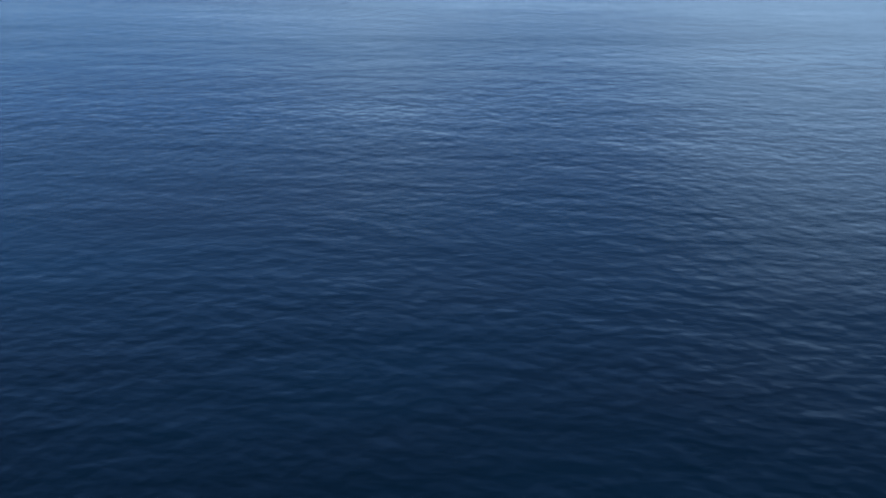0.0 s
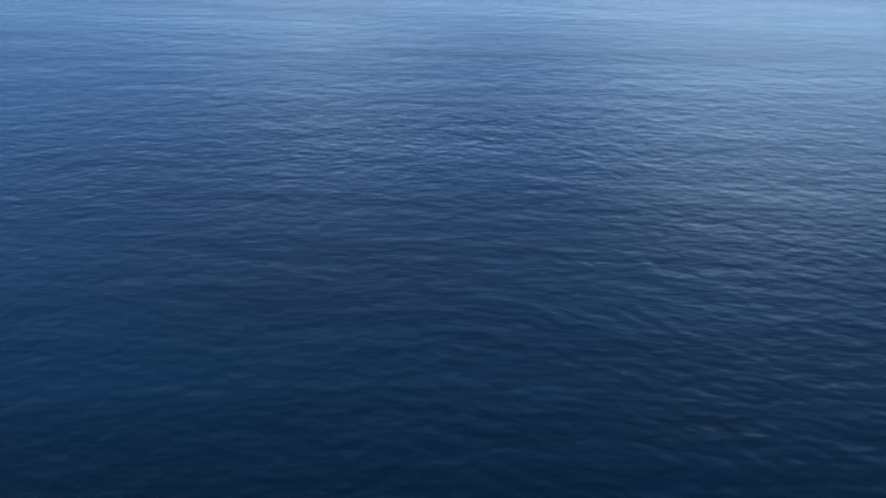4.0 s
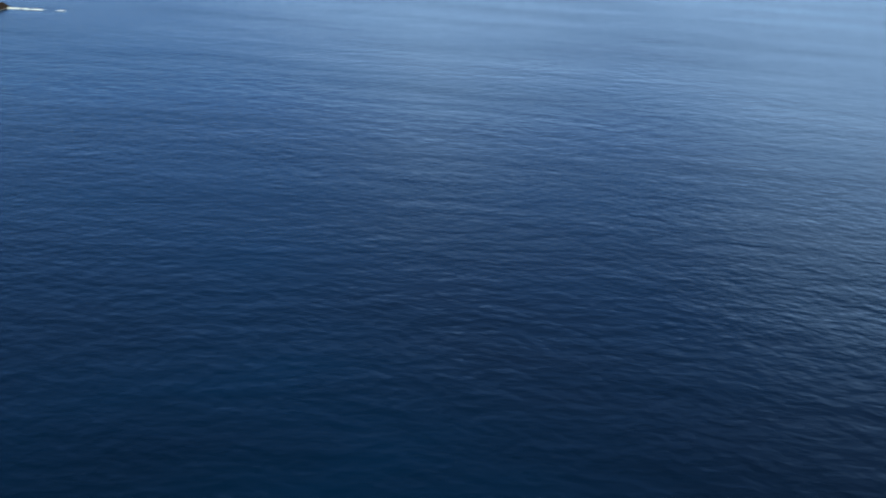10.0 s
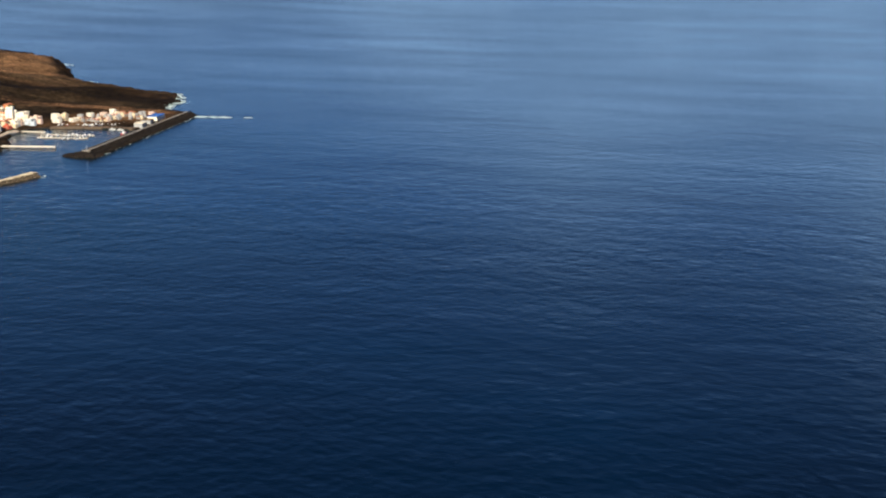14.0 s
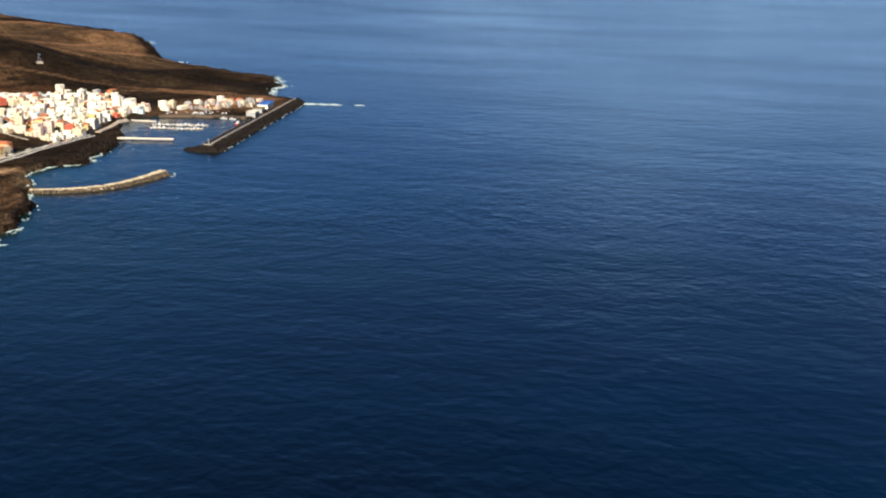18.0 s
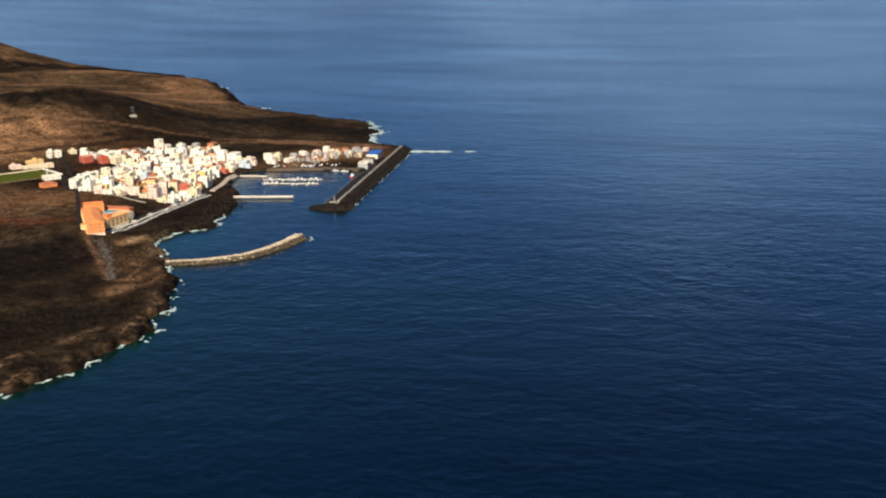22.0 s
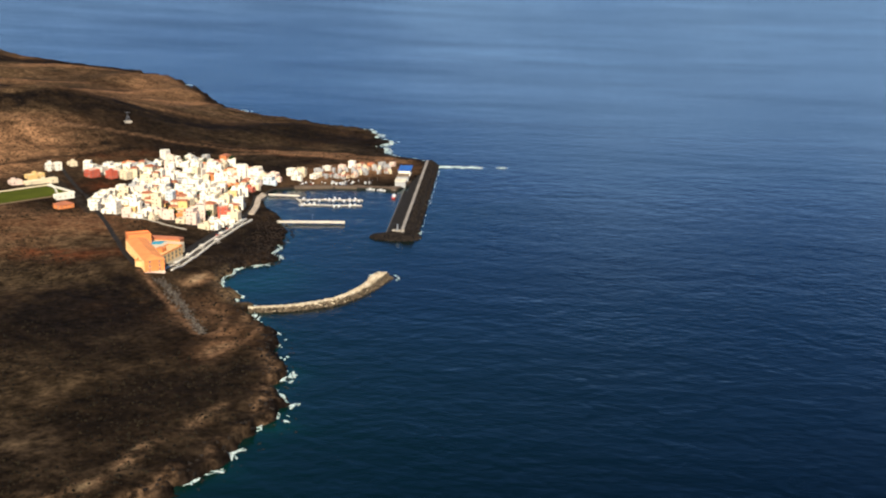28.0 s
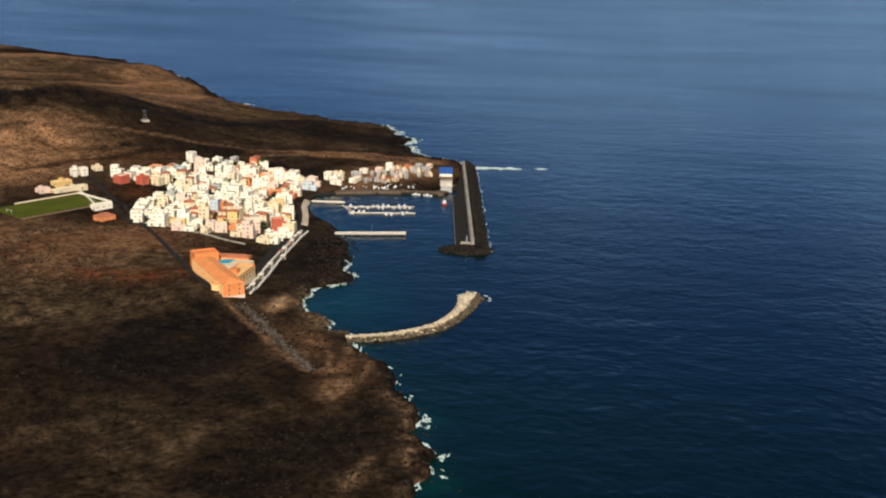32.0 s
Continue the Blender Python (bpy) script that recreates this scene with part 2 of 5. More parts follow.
ROOF_TILE = plain("terracotta_tile", (0.42, 0.15, 0.07), 0.85, spread=0.2)
BLUE_SHEET = plain("blue_sheet", (0.04, 0.13, 0.46), 0.6, spread=0.15)
RED_PAINT = plain("red_paint", (0.48, 0.03, 0.025), 0.5, spread=0.15)
BLUE_PAINT = plain("blue_paint", (0.04, 0.12, 0.32), 0.5, spread=0.15)
HULL = plain("white_hull", (0.82, 0.83, 0.84), 0.35, spread=0.06)
WOOD = plain("weathered_wood", (0.24, 0.17, 0.11), 0.8)
DOOR = plain("brown_door", (0.14, 0.075, 0.04), 0.6)
METAL = plain("grey_metal", (0.45, 0.46, 0.47), 0.4, 0.8, spread=0.1)
GLASS = plain("window_glass", (0.06, 0.07, 0.08), 0.12, spread=0.1, bump=0)
POOL = plain("pool_water", (0.06, 0.42, 0.58), 0.08, spread=0.1)
LEAF = plain("dark_foliage", (0.035, 0.055, 0.022), 0.9, scale=1.0)
SCRUB = make_rock("dry_scrub", (0.005, 0.004, 0.0028), (0.024, 0.018, 0.0095))
BARK = plain("bark", (0.12, 0.085, 0.06), 0.9)

# ---- helpers for meshes ----


def mesh_of(name, verts, faces, mats):
    me = bpy.data.meshes.new(name)
    me.from_pydata(verts, [], faces)
    for m in mats if isinstance(mats, (list, tuple)) else [mats]:
        me.materials.append(m)
    me.update()
    return me


def bm_mesh(name, bm, mats):
    me = bpy.data.meshes.new(name)
    bm.to_mesh(me)
    bm.free()
    for m in mats if isinstance(mats, (list, tuple)) else [mats]:
        me.materials.append(m)
    return me


def part(name, me, parent, place=None, label=""):
    ob = new(name, me)
    ob.parent = parent
    if place is not None:
        ob.matrix_basis = place
    return tagged(ob, label) if label else ob


def empty(name, place, label, category, group=""):
    ob = new(name)
    ob.empty_display_size = 1
    ob.matrix_basis = place
    return tagged(ob, label, category, group)


def add_box(bm, sx, sy, sz, at=(0, 0, 0), turn=0.0, taper=1.0, mat=0):
    """A box that stands on at."""
    m = Matrix.Translation(at) @ Matrix.Rotation(turn, 4, "Z")
    vs = [bm.verts.new(m @ Vector((x * sx / 2 * k, y * sy / 2 * k, z))) for z, k in ((0, 1), (sz, taper)) for x, y in ((-1, -1), (1, -1), (1, 1), (-1, 1))]
    for q in ((3, 2, 1, 0), (4, 5, 6, 7), (0, 1, 5, 4), (1, 2, 6, 5), (2, 3, 7, 6), (3, 0, 4, 7)):
        bm.faces.new([vs[i] for i in q]).material_index = mat


def box_mesh(name, sx, sy, sz, mat, bevel=0.0, taper=1.0):
    bm = bmesh.new()
    add_box(bm, sx, sy, sz, taper=taper)
    if bevel:
        bmesh.ops.bevel(bm, geom=bm.edges[:], offset=bevel, segments=1, affect="EDGES")
    return bm_mesh(name, bm, mat)


# ---- the lie of the land ----
LAND = [
    (-1500, -150), (-600, -235), (-350, -250), (-250, -235), (-200, -222), (-160, -208), (-140, -198), (-128, -200), (-118, -181), (-104, -179),
    (-91, -171), (-81, -172), (-76, -154), (-65, -150), (-60, -130), (-43, -118), (-36, -92), (-28, -79), (-18, -62), (-13, -39),
    (-5, -15), (0, 0), (3, 14), (5, 31), (13, 53), (26, 76), (37, 86), (54, 88), (68, 85), (81, 110),
    (106, 136), (128, 160), (134, 186), (146, 198), (153, 216), (159, 247), (172, 275), (187, 297), (204, 311), (231, 305),
    (265, 281), (296, 245), (340, 262), (398, 311), (417, 348), (410, 389), (408, 410), (413, 435), (460, 480), (484, 535),
    (499, 575), (477, 626), (466, 666), (440, 717), (430, 780), (454, 884), (500, 1050), (535, 1200), (512, 1262), (430, 1330),
    (370, 1450), (320, 1650), (240, 1900), (120, 2300), (0, 3000), (-1500, 3000),
]
SHORE = np.array(LAND, float)
# outline of the built-up village
TOWN = np.array([(9, 276), (30, 228), (54, 204), (72, 177), (88, 188), (115, 220), (141, 257), (163, 291), (196, 321), (218, 328), (210, 372), (212, 404), (194, 418), (157, 424), (132, 436), (66, 432), (62, 412), (90, 400), (96, 372), (74, 345), (46, 330)], float)


def shore_distance(x, y):
    """Metres inland from the shore line, below zero at sea."""
    x, y = np.asarray(x, float), np.asarray(y, float)
    best, inside = np.full(x.shape, 1e9), np.zeros(x.shape, bool)
    for (ax, ay), (bx, by) in zip(SHORE, np.roll(SHORE, -1, 0)):
        dx, dy = bx - ax, by - ay
        k = np.clip(((x - ax) * dx + (y - ay) * dy) / (dx * dx + dy * dy), 0, 1)
        best = np.minimum(best, np.hypot(x - ax - k * dx, y - ay - k * dy))
        cross = (ay > y) != (by > y)
        inside ^= cross & (x < ax + (y - ay) / (dy if dy else 1e-9) * dx)
    return np.where(inside, best, -best)


def ripple(x, y, size, seed=0.0):
    """Cheap smooth noise of about -1 to 1 on arrays."""
    x, y = np.asarray(x, float) / size, np.asarray(y, float) / size
    out = 0.0
    for k, (a, b, c) in enumerate(((1.0, 0.3, 0.0), (-0.4, 1.1, 1.7), (0.9, -0.8, 3.1), (0.2, 0.7, 4.4), (1.5, 1.2, 0.6), (-1.7, 0.9, 2.2))):
        out = out + np.sin(a * x * 2.1 + b * y * 2.1 + c + seed * (1.3 + k)) / (1 + 0.25 * k)
    return out / 3.0


def bump(x, y, cx, cy, rx, ry, turn=0.0):
    c, s = math.cos(turn), math.sin(turn)
    u, v = ((x - cx) * c + (y - cy) * s) / rx, (-(x - cx) * s + (y - cy) * c) / ry
    return np.exp(-(u * u + v * v))


def wildness(x, y):
    """1 on raw lava shore, 0 round the harbour and the town."""
    return 1 - np.clip(1.7 * bump(x, y, 195, 275, 95, 150, -0.7), 0, 1)


def height(x, y):
    x, y = np.asarray(x, float), np.asarray(y, float)
    wild = wildness(x, y)
    d = shore_distance(x, y) + wild * (ripple(x, y, 15) * 8.3 + ripple(x, y, 6, 2.0) * 5.4)
    cliff = np.clip((d + 1.0) / 6.0, 0, 1)
    cliff = cliff * cliff * (3 - 2 * cliff)
    inland = np.maximum(d - 6, 0)
    south = np.clip((y + 60) / 130, 0, 1)
    slope = 0.022 + 0.055 * south * south * (3 - 2 * south)
    h = -3.0 + cliff * (5.6 + 2.0 * wild * np.clip((10 - y) / 60, 0, 1)) + slope * 500 * (1 - np.exp(-inland / 500))
    rough = np.clip(inland / 60, 0, 1) * wild
    h += rough * (ripple(x, y, 60, 1.0) * 1.0 + ripple(x, y, 22, 3.0) * 0.5) + np.clip(inland / 250, 0, 1) * ripple(x, y, 240, 5.0) * 2.5
    h += np.clip((d + 2) / 8, 0, 1) * wild * np.exp(-np.maximum(inland - 10, 0) / 14) * (ripple(x, y, 9, 4.0) * 1.3 + ripple(x, y, 4, 6.0) * 0.7)
    h += 3.8 * bump(x, y, -15, 135, 45, 60, -0.3) + 4.0 * bump(x, y, -38, 84, 34, 32) + 3.0 * bump(x, y, 180, 390, 70, 60)
    far = np.clip((y - 950) / 700, 0, 1)
    h += 48 * bump(x, y, 95, 640, 190, 120, 0.12) + 20 * bump(x, y, -330, 1180, 420, 380) + 30 * far * np.clip((d - 4) / 90, 0, 1)
    h += 15 * np.clip((y - 620) / 300, 0, 1) * np.clip((d - 1) / 22, 0, 1) + 5 * np.clip((y - 430) / 120, 0, 1) * ripple(x, y * 2.2, 95, 2.0) * np.clip(d / 60, 0, 1)
    h += 52 * bump(x, y, 150, 1540, 115, 170, 0.1) + 22 * bump(x, y, 185, 1330, 105, 110) - 6 * bump(x, y, 470, 1200, 90, 70)
    # the levelled playing field
    u = np.abs((x + 37) * 0.990 + (y - 349) * 0.139) - 54
    v = np.abs(-(x + 37) * 0.139 + (y - 349) * 0.990) - 29
    k = np.clip(1 - np.maximum(np.maximum(u, v), 0) / 14, 0, 1)
    return h * (1 - k) + 16.0 * k


def hz(x, y):
    return float(height(np.array([x]), np.array([y]))[0])


TRACKS = [
    ([(-36, 84), (-40, 54), (-46, 18), (-54, -22), (-58, -36), (-53, -42), (-46, -40), (-36, -31), (-29, -18), (-26, -6), (-31, 6)], 1.7),
    ([(-20, 500), (-21, 514), (-28, 468), (-46, 439), (-150, 400), (-240, 390)], 3.0), ([(-70, -76), (-40, -62), (-24, -50)], 1.6),
    ([(230, 440), (273, 431), (305, 432), (350, 408), (376, 366), (396, 352)], 3.5), ([(-60, 640), (60, 560), (180, 512), (236, 466), (262, 446)], 2.2), ([(20, 820), (160, 760), (280, 700), (380, 640)], 3.0),
]
STREETS = [
    ([(8, 276), (20, 330), (28, 385), (32, 420)], 3.0), ([(14, 288), (28, 250), (50, 214), (66, 184), (78, 172)], 3.0),
]
# the road that comes down past the playing field to the hotel
FIELD_ROAD = [(48, 434), (42, 400), (33, 354), (22, 306), (12, 264), (1, 223), (-12, 178), (-23, 140), (-34, 96)]


def near_lines(x, y, lines):
    """How much a place belongs to one of the lines, each with a half width."""
    out = np.zeros(x.shape)
    for line, half in lines:
        best = np.full(x.shape, 1e9)
        for (ax, ay), (bx, by) in zip(line, line[1:]):
            dx, dy = bx - ax, by - ay
            k = np.clip(((x - ax) * dx + (y - ay) * dy) / (dx * dx + dy * dy), 0, 1)
            best = np.minimum(best, np.hypot(x - ax - k * dx, y - ay - k * dy))
        out = np.maximum(out, np.clip(1.6 - best / half, 0, 1))
    return out


def grid_ground():
    xs = np.concatenate([np.arange(-1500, -420, 40), np.arange(-420, -250, 6.0), np.arange(-250, 260, 2.5), np.arange(260, 620, 5.0)])
    ys = np.concatenate([np.arange(-300, 260, 2.5), np.arange(260, 700, 5.0), np.arange(700, 1500, 10.0), np.arange(1500, 3001, 30)])
    X, Y = np.meshgrid(xs, ys)
    Z = height(X, Y)
    D = shore_distance(X, Y)
    keep = Z > -2.95
    idx = np.arange(X.size).reshape(X.shape)
    near = keep[:-1, :-1] | keep[1:, :-1] | keep[:-1, 1:] | keep[1:, 1:]
    quads = np.stack([idx[:-1, :-1], idx[:-1, 1:], idx[1:, 1:], idx[1:, :-1]], -1)[near]
    used = np.unique(quads)
    remap = np.zeros(X.size, int)
    remap[used] = np.arange(len(used))
    verts = np.stack([X.ravel(), Y.ravel(), Z.ravel()], -1)[used]
    me = mesh_of("ground", verts.tolist(), remap[quads].tolist(), GROUND)
    for p in me.polygons:
        p.use_smooth = True
    wave = 0.5 + 0.5 * ripple(X, Y, 30, 8.0)
    wx, wy = X + 12 * ripple(X, Y, 38, 1.0), Y + 10 * ripple(X, Y, 30, 3.0)
    hill = np.clip((Y - 420) / 70, 0, 1)
    olive = 0.16 + 0.95 * bump(wx, wy, -100, 150, 90, 70, -0.6) + 0.9 * bump(wx, wy, -50, 235, 110, 60) + hill * (0.45 + 0.6 * wave) * (1 - 0.7 * bump(X, Y, 215, 520, 130, 62, -0.35)) + 0.9 * bump(X, Y, -115, 118, 85, 30, -0.6) + 0.7 * bump(wx, wy, -150, -72, 85, 30, -0.2) + 0.35 * bump(X, Y, -60, 60, 25, 14, -0.9) + 0.3 * bump(X, Y, -250, 40, 90, 50)
    tan = bump(wx, wy, -14, 505, 72, 56, 0.2) * (0.95 + 0.6 * wave) + 0.5 * bump(wx, wy, 60, 520, 60, 26, -0.4) + 0.5 * bump(wx, wy, 330, 410, 60, 14, -0.7) + 0.7 * bump(wx, wy, -70, 470, 70, 50) + bump(wx, wy, 300, 418, 85, 9, -0.75) * 0.9 + bump(wx, wy, -2, 66, 5, 13, -0.6) * 1.1 + 0.5 * bump(wx, wy, -56, -68, 20, 10, 0.6)
    tan += 0.45 * bump(wx, wy, 360, 830, 170, 40, 0.9) + 0.55 * bump(wx, wy, 400, 1000, 200, 30, 0.9) + 0.45 * bump(wx, wy, 345, 590, 60, 9, -0.5) + 0.5 * bump(wx, wy, 200, 632, 130, 8, -0.05) + 0.4 * bump(wx, wy, 90, 552, 40, 12, -0.3)
    tan += 0.4 * bump(wx, wy, -45, 232, 95, 50) * (0.4 + wave) + 0.5 * bump(wx, wy, -95, 300, 50, 40)
    tan += (0.12 + 0.16 * np.clip((Y - 650) / 60, 0, 1)) * hill * wave * (1 - 0.8 * bump(X, Y, 215, 520, 130, 62, -0.35)) + 1.2 * bump(X, Y, 300, 322, 60, 24, -0.1) + 0.55 * near_lines(wx, wy, [([(266, 352), (330, 345), (372, 350)], 13.0)]) + 0.6 * near_lines(wx, wy, [([(236, 459), (305, 434), (356, 406), (385, 362)], 9.0)])
    tan += 0.4 * bump(wx, wy, -38, 4, 26, 52, 0.2) + 0.8 * bump(wx, wy, -48, -43, 13, 5, 0.25)
    tan += 0.55 * np.clip(ripple(X * 0.35, Y * 2.0, 62, 4.0) * 1.6 - 0.1, 0, 1) * np.clip((Y - 640) / 40, 0, 1) + 0.6 * bump(wx, wy, -45, 525, 90, 62)
    shelf = 0.7 * np.exp(-((D - 9) / 4.0) ** 2) * np.clip(ripple(X, Y, 16, 9.0) * 1.6 + 0.55, 0, 1) * (Y < 60) * (X > -300) + 0.25 * bump(wx, wy, 60, 92, 22, 8, 0.4)
    lava = np.clip(1.15 - np.abs(D) / 15, 0, 1) * wildness(X, Y) * (0.4 + wave)
    lava += near_lines(wx, wy, [([(46, 604), (106, 598)], 15.0), ([(128, 597), (200, 588), (262, 578)], 29.0), ([(285, 578), (345, 566), (392, 540)], 46.0), ([(392, 530), (428, 476)], 40.0), ([(205, 464), (270, 459)], 7.0)])
    lava += near_lines(wx, wy, [([(120, 1225), (330, 1222), (440, 1228), (525, 1212)], 30.0), ([(522, 1180), (482, 1040), (440, 900), (420, 780), (448, 690)], 12.0), ([(180, 760), (300, 740), (390, 690)], 9.0), ([(60, 980), (200, 940), (330, 930)], 8.0)])
    lava += 0.7 * bump(wx, wy, 175, 520, 90, 34, -0.25) + bump(wx, wy, 250, 362, 34, 26) + 0.9 * bump(wx, wy, 205, 478, 60, 12, -0.3)
    # the broad patch at (-92, 36) is cloud shade painted in as dark lava
    lava += 1.9 * bump(wx, wy, -92, 36, 50, 44, 0.3) + 0.8 * bump(wx, wy, -58, 60, 16, 30, -0.2) + 0.7 * bump(wx, wy, -100, -112, 60, 18, 0.3) + 0.7 * bump(wx, wy, -215, -60, 40, 24) + 1.3 * bump(X, Y, 85, 138, 64, 30, 0.75)
    red = 1.1 * bump(wx, wy, -58, 158, 42, 14, -0.6) + 0.7 * bump(wx, wy, 272, 436, 55, 9, -0.5) + 0.5 * bump(wx, wy, -30, 240, 80, 40) + 0.8 * bump(X, Y, 58, 366, 20, 20) + 0.5 * bump(X, Y, 110, 470, 60, 14, 0.0)
    lava *= 1 - bump(X, Y, 1, 63, 13, 26, -0.6)
    sand = 0.8 * bump(wx, wy, -2, 68, 3, 10, -0.6) + 0.2 * near_lines(X, Y, [([(30, 80), (13, 55), (4, 31), (1, 10)], 9.0)])
    for px, py, size in ((-146, -159, 5), (-118, -149, 7), (-158, -173, 6), (-99, -138, 5), (-58, -72, 7), (-185, -186, 8), (-214, -196, 7)):
        shelf += 1.2 * bump(wx, wy, px, py, size * 1.5, size * 0.7, 0.5)
        sand += 0.35 * bump(wx, wy, px, py, size, size * 0.4, 0.5)
    gully = random.Random(12)
    for k in range(11):
        x0, y0 = gully.uniform(-160, 260), gully.uniform(455, 720)
        run, fall = gully.uniform(60, 150), gully.uniform(-0.5, 0.15)
        line = [(x0 + run * q, y0 + run * q * fall + gully.uniform(-7, 7)) for q in (0, 0.25, 0.5, 0.75, 1)]
        lava += gully.uniform(0.5, 0.95) * near_lines(wx, wy, [(line, gully.uniform(3.5, 8.0))])
    paved = np.zeros(X.shape)
    inside = np.zeros(X.shape, bool)
    for (ax, ay), (bx, by) in zip(TOWN, np.roll(TOWN, -1, 0)):
        inside ^= ((ay > Y) != (by > Y)) & (X < ax + (Y - ay) / ((by - ay) or 1e-9) * (bx - ax))
    paved = np.maximum(inside * 0.9, 0.1 * bump(X, Y, 285, 318, 60, 17, -0.55))
    for name, field in (("tan", np.clip(tan, 0, 1)), ("olive", np.clip(olive, 0, 1)), ("shelf", np.clip(shelf, 0, 1)), ("sand", np.clip(sand, 0, 1)), ("lava", np.clip(lava, 0, 1)), ("cinder", np.clip(red, 0, 1)), ("paved", paved), ("track", near_lines(X, Y, TRACKS)), ("street", near_lines(X, Y, STREETS))):
        me.attributes.new(name, "FLOAT", "POINT").data.foreach_set("value", field.ravel()[used].astype(np.float32))
    return tagged(new("ground", me), "brown volcanic slope of lava, cinder and dry scrub", "ground", kind="structure")


def make_sea_sheet():
    """The sea as rings; its rim lifts to where the true horizon would lie."""
    cx, cy = -180.0, -1000.0
    radii = np.concatenate([np.arange(10, 600, 30), np.arange(600, 1900, 9.0), np.linspace(1900, 4780, 50)])
    ang = np.linspace(0, 2 * math.pi, 720, endpoint=False)
    R, A = np.meshgrid(radii, ang, indexing="ij")
    X, Y = cx + R * np.cos(A), cy + R * np.sin(A)
    rise = np.clip((R - 2300) / (4780 - 2300), 0, 1)
    Z = 142 * rise ** 2
    n, k = R.shape
    idx = np.arange(n * k).reshape(n, k)
    nxt = np.roll(idx, -1, 1)
    quads = np.stack([idx[:-1], idx[1:], nxt[1:], nxt[:-1]], -1).reshape(-1, 4)
    verts = np.stack([X.ravel(), Y.ravel(), Z.ravel()], -1)
    faces = quads.tolist() + [list(range(k))]
    me = mesh_of("sea", verts.tolist(), faces, SEA)
    for p in me.polygons:
        p.use_smooth = True
    D = shore_distance(X, Y)
    cove = bump(X, Y, 32, 48, 34, 40, 0.8) * 1.0 + bump(X, Y, 60, 62, 30, 18, 0.5) * 0.5
    shallow = np.clip((0.75 * np.exp(np.minimum(D, 0) / 5.0) + 0.10 * np.exp(np.minimum(D, 0) / 22.0)) * (0.7 + 0.5 * ripple(X, Y, 18, 3.0)) * (Y < 1000) + cove * 0.62, 0, 1)
    # water in sun painted bluer, cloud-shaded water darker, along an uneven edge
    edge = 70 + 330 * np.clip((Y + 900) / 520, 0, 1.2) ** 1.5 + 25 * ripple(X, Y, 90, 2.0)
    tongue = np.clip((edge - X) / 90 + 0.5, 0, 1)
    cloudless = 0.26 + np.clip((-430 - Y) / 240, 0, 1) * tongue * (0.15 + 0.24 * np.clip((-590 - Y) / 220, 0, 1) * np.clip((Y + 1120) / 120, 0, 1)) * np.clip((-80 - Y) / 200, 0.2, 1) * np.clip((X + 90) / 150, 0.3, 1)
    # green water in the harbour and close along the shore
    green = np.clip(1.6 * bump(X, Y, 216, 210, 92, 110, -0.75) + 0.8 * bump(X, Y, 120, 120, 70, 60) + 0.95 * np.exp(np.minimum(D, 0) / 110.0) * (Y < 150) + 0.35 * bump(X, Y, 90, -190, 260, 170), 0, 1)
    me.attributes.new("green", "FLOAT", "POINT").data.foreach_set("value", green.ravel().astype(np.float32))
    me.attributes.new("cloudless", "FLOAT", "POINT").data.foreach_set("value", cloudless.ravel().astype(np.float32))
    me.attributes.new("shallow", "FLOAT", "POINT").data.foreach_set("value", shallow.ravel().astype(np.float32))
    return tagged(new("sea", me), "deep blue rippled ocean reaching the horizon", "sea", kind="structure")


def cloud_bank():
    """Bright heaped cloud standing all round on the horizon."""
    n = Nodes("horizon_cloud", 1.0)
    out = next(k for k in n.tree.nodes if k.type == "OUTPUT_MATERIAL")
    glow, cloudless, mixer = (n.tree.nodes.new(k) for k in ("ShaderNodeEmission", "ShaderNodeBsdfTransparent", "ShaderNodeMixShader"))
    glow.inputs[0].default_value, glow.inputs[1].default_value = (0.60, 0.80, 1.0, 1), CLOUD_GLOW
    soft = n.noise(0.0022, 5, 0.55, (1, 1, 1.8))
    n.link(n.ramp(n.math("MULTIPLY", n.attr("cover"), n.math("MULTIPLY_ADD", soft, 0.75)), [(0.10, (0, 0, 0)), (0.95, (1, 1, 1))]), mixer.inputs[0])
    n.link(cloudless.outputs[0], mixer.inputs[1])
    n.link(glow.outputs[0], mixer.inputs[2])
    n.link(mixer.outputs[0], out.inputs[0])
    az = np.linspace(0, 2 * math.pi, 181)[:-1]
    el = np.linspace(-2.0, 24, 27)
    A, E = np.meshgrid(az, el, indexing="ij")
    r = 4740.0
    X, Y, Z = -180 + r * np.sin(A), -1000 + r * np.cos(A), 150 + r * np.tan(np.radians(E))
    deg = np.degrees(A)
    heap = 3.0 + 8 * np.exp(-((deg - 44) / 8.0) ** 2) + 13 * np.exp(-((deg - 67) / 12.0) ** 2) + 1.2 * np.sin(A * 5 + 1) + 0.6 * np.sin(A * 13)
    cover = np.clip(1.25 - E / heap, 0, 1)
    k, m = A.shape
    idx = np.arange(k * m).reshape(k, m)
    nxt = np.roll(idx, -1, 0)
    quads = np.stack([idx[:, :-1], nxt[:, :-1], nxt[:, 1:], idx[:, 1:]], -1).reshape(-1, 4)
    me = mesh_of("backdrop", np.stack([X.ravel(), Y.ravel(), Z.ravel()], -1).tolist(), quads.tolist(), n.mat)
    me.attributes.new("cover", "FLOAT", "POINT").data.foreach_set("value", cover.ravel().astype(np.float32))
    return tagged(new("backdrop", me), "bank of bright white cloud along the horizon", "clouds", kind="structure")


ground = grid_ground()
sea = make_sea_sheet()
cloud_bank()

# ---- roads and quays ----


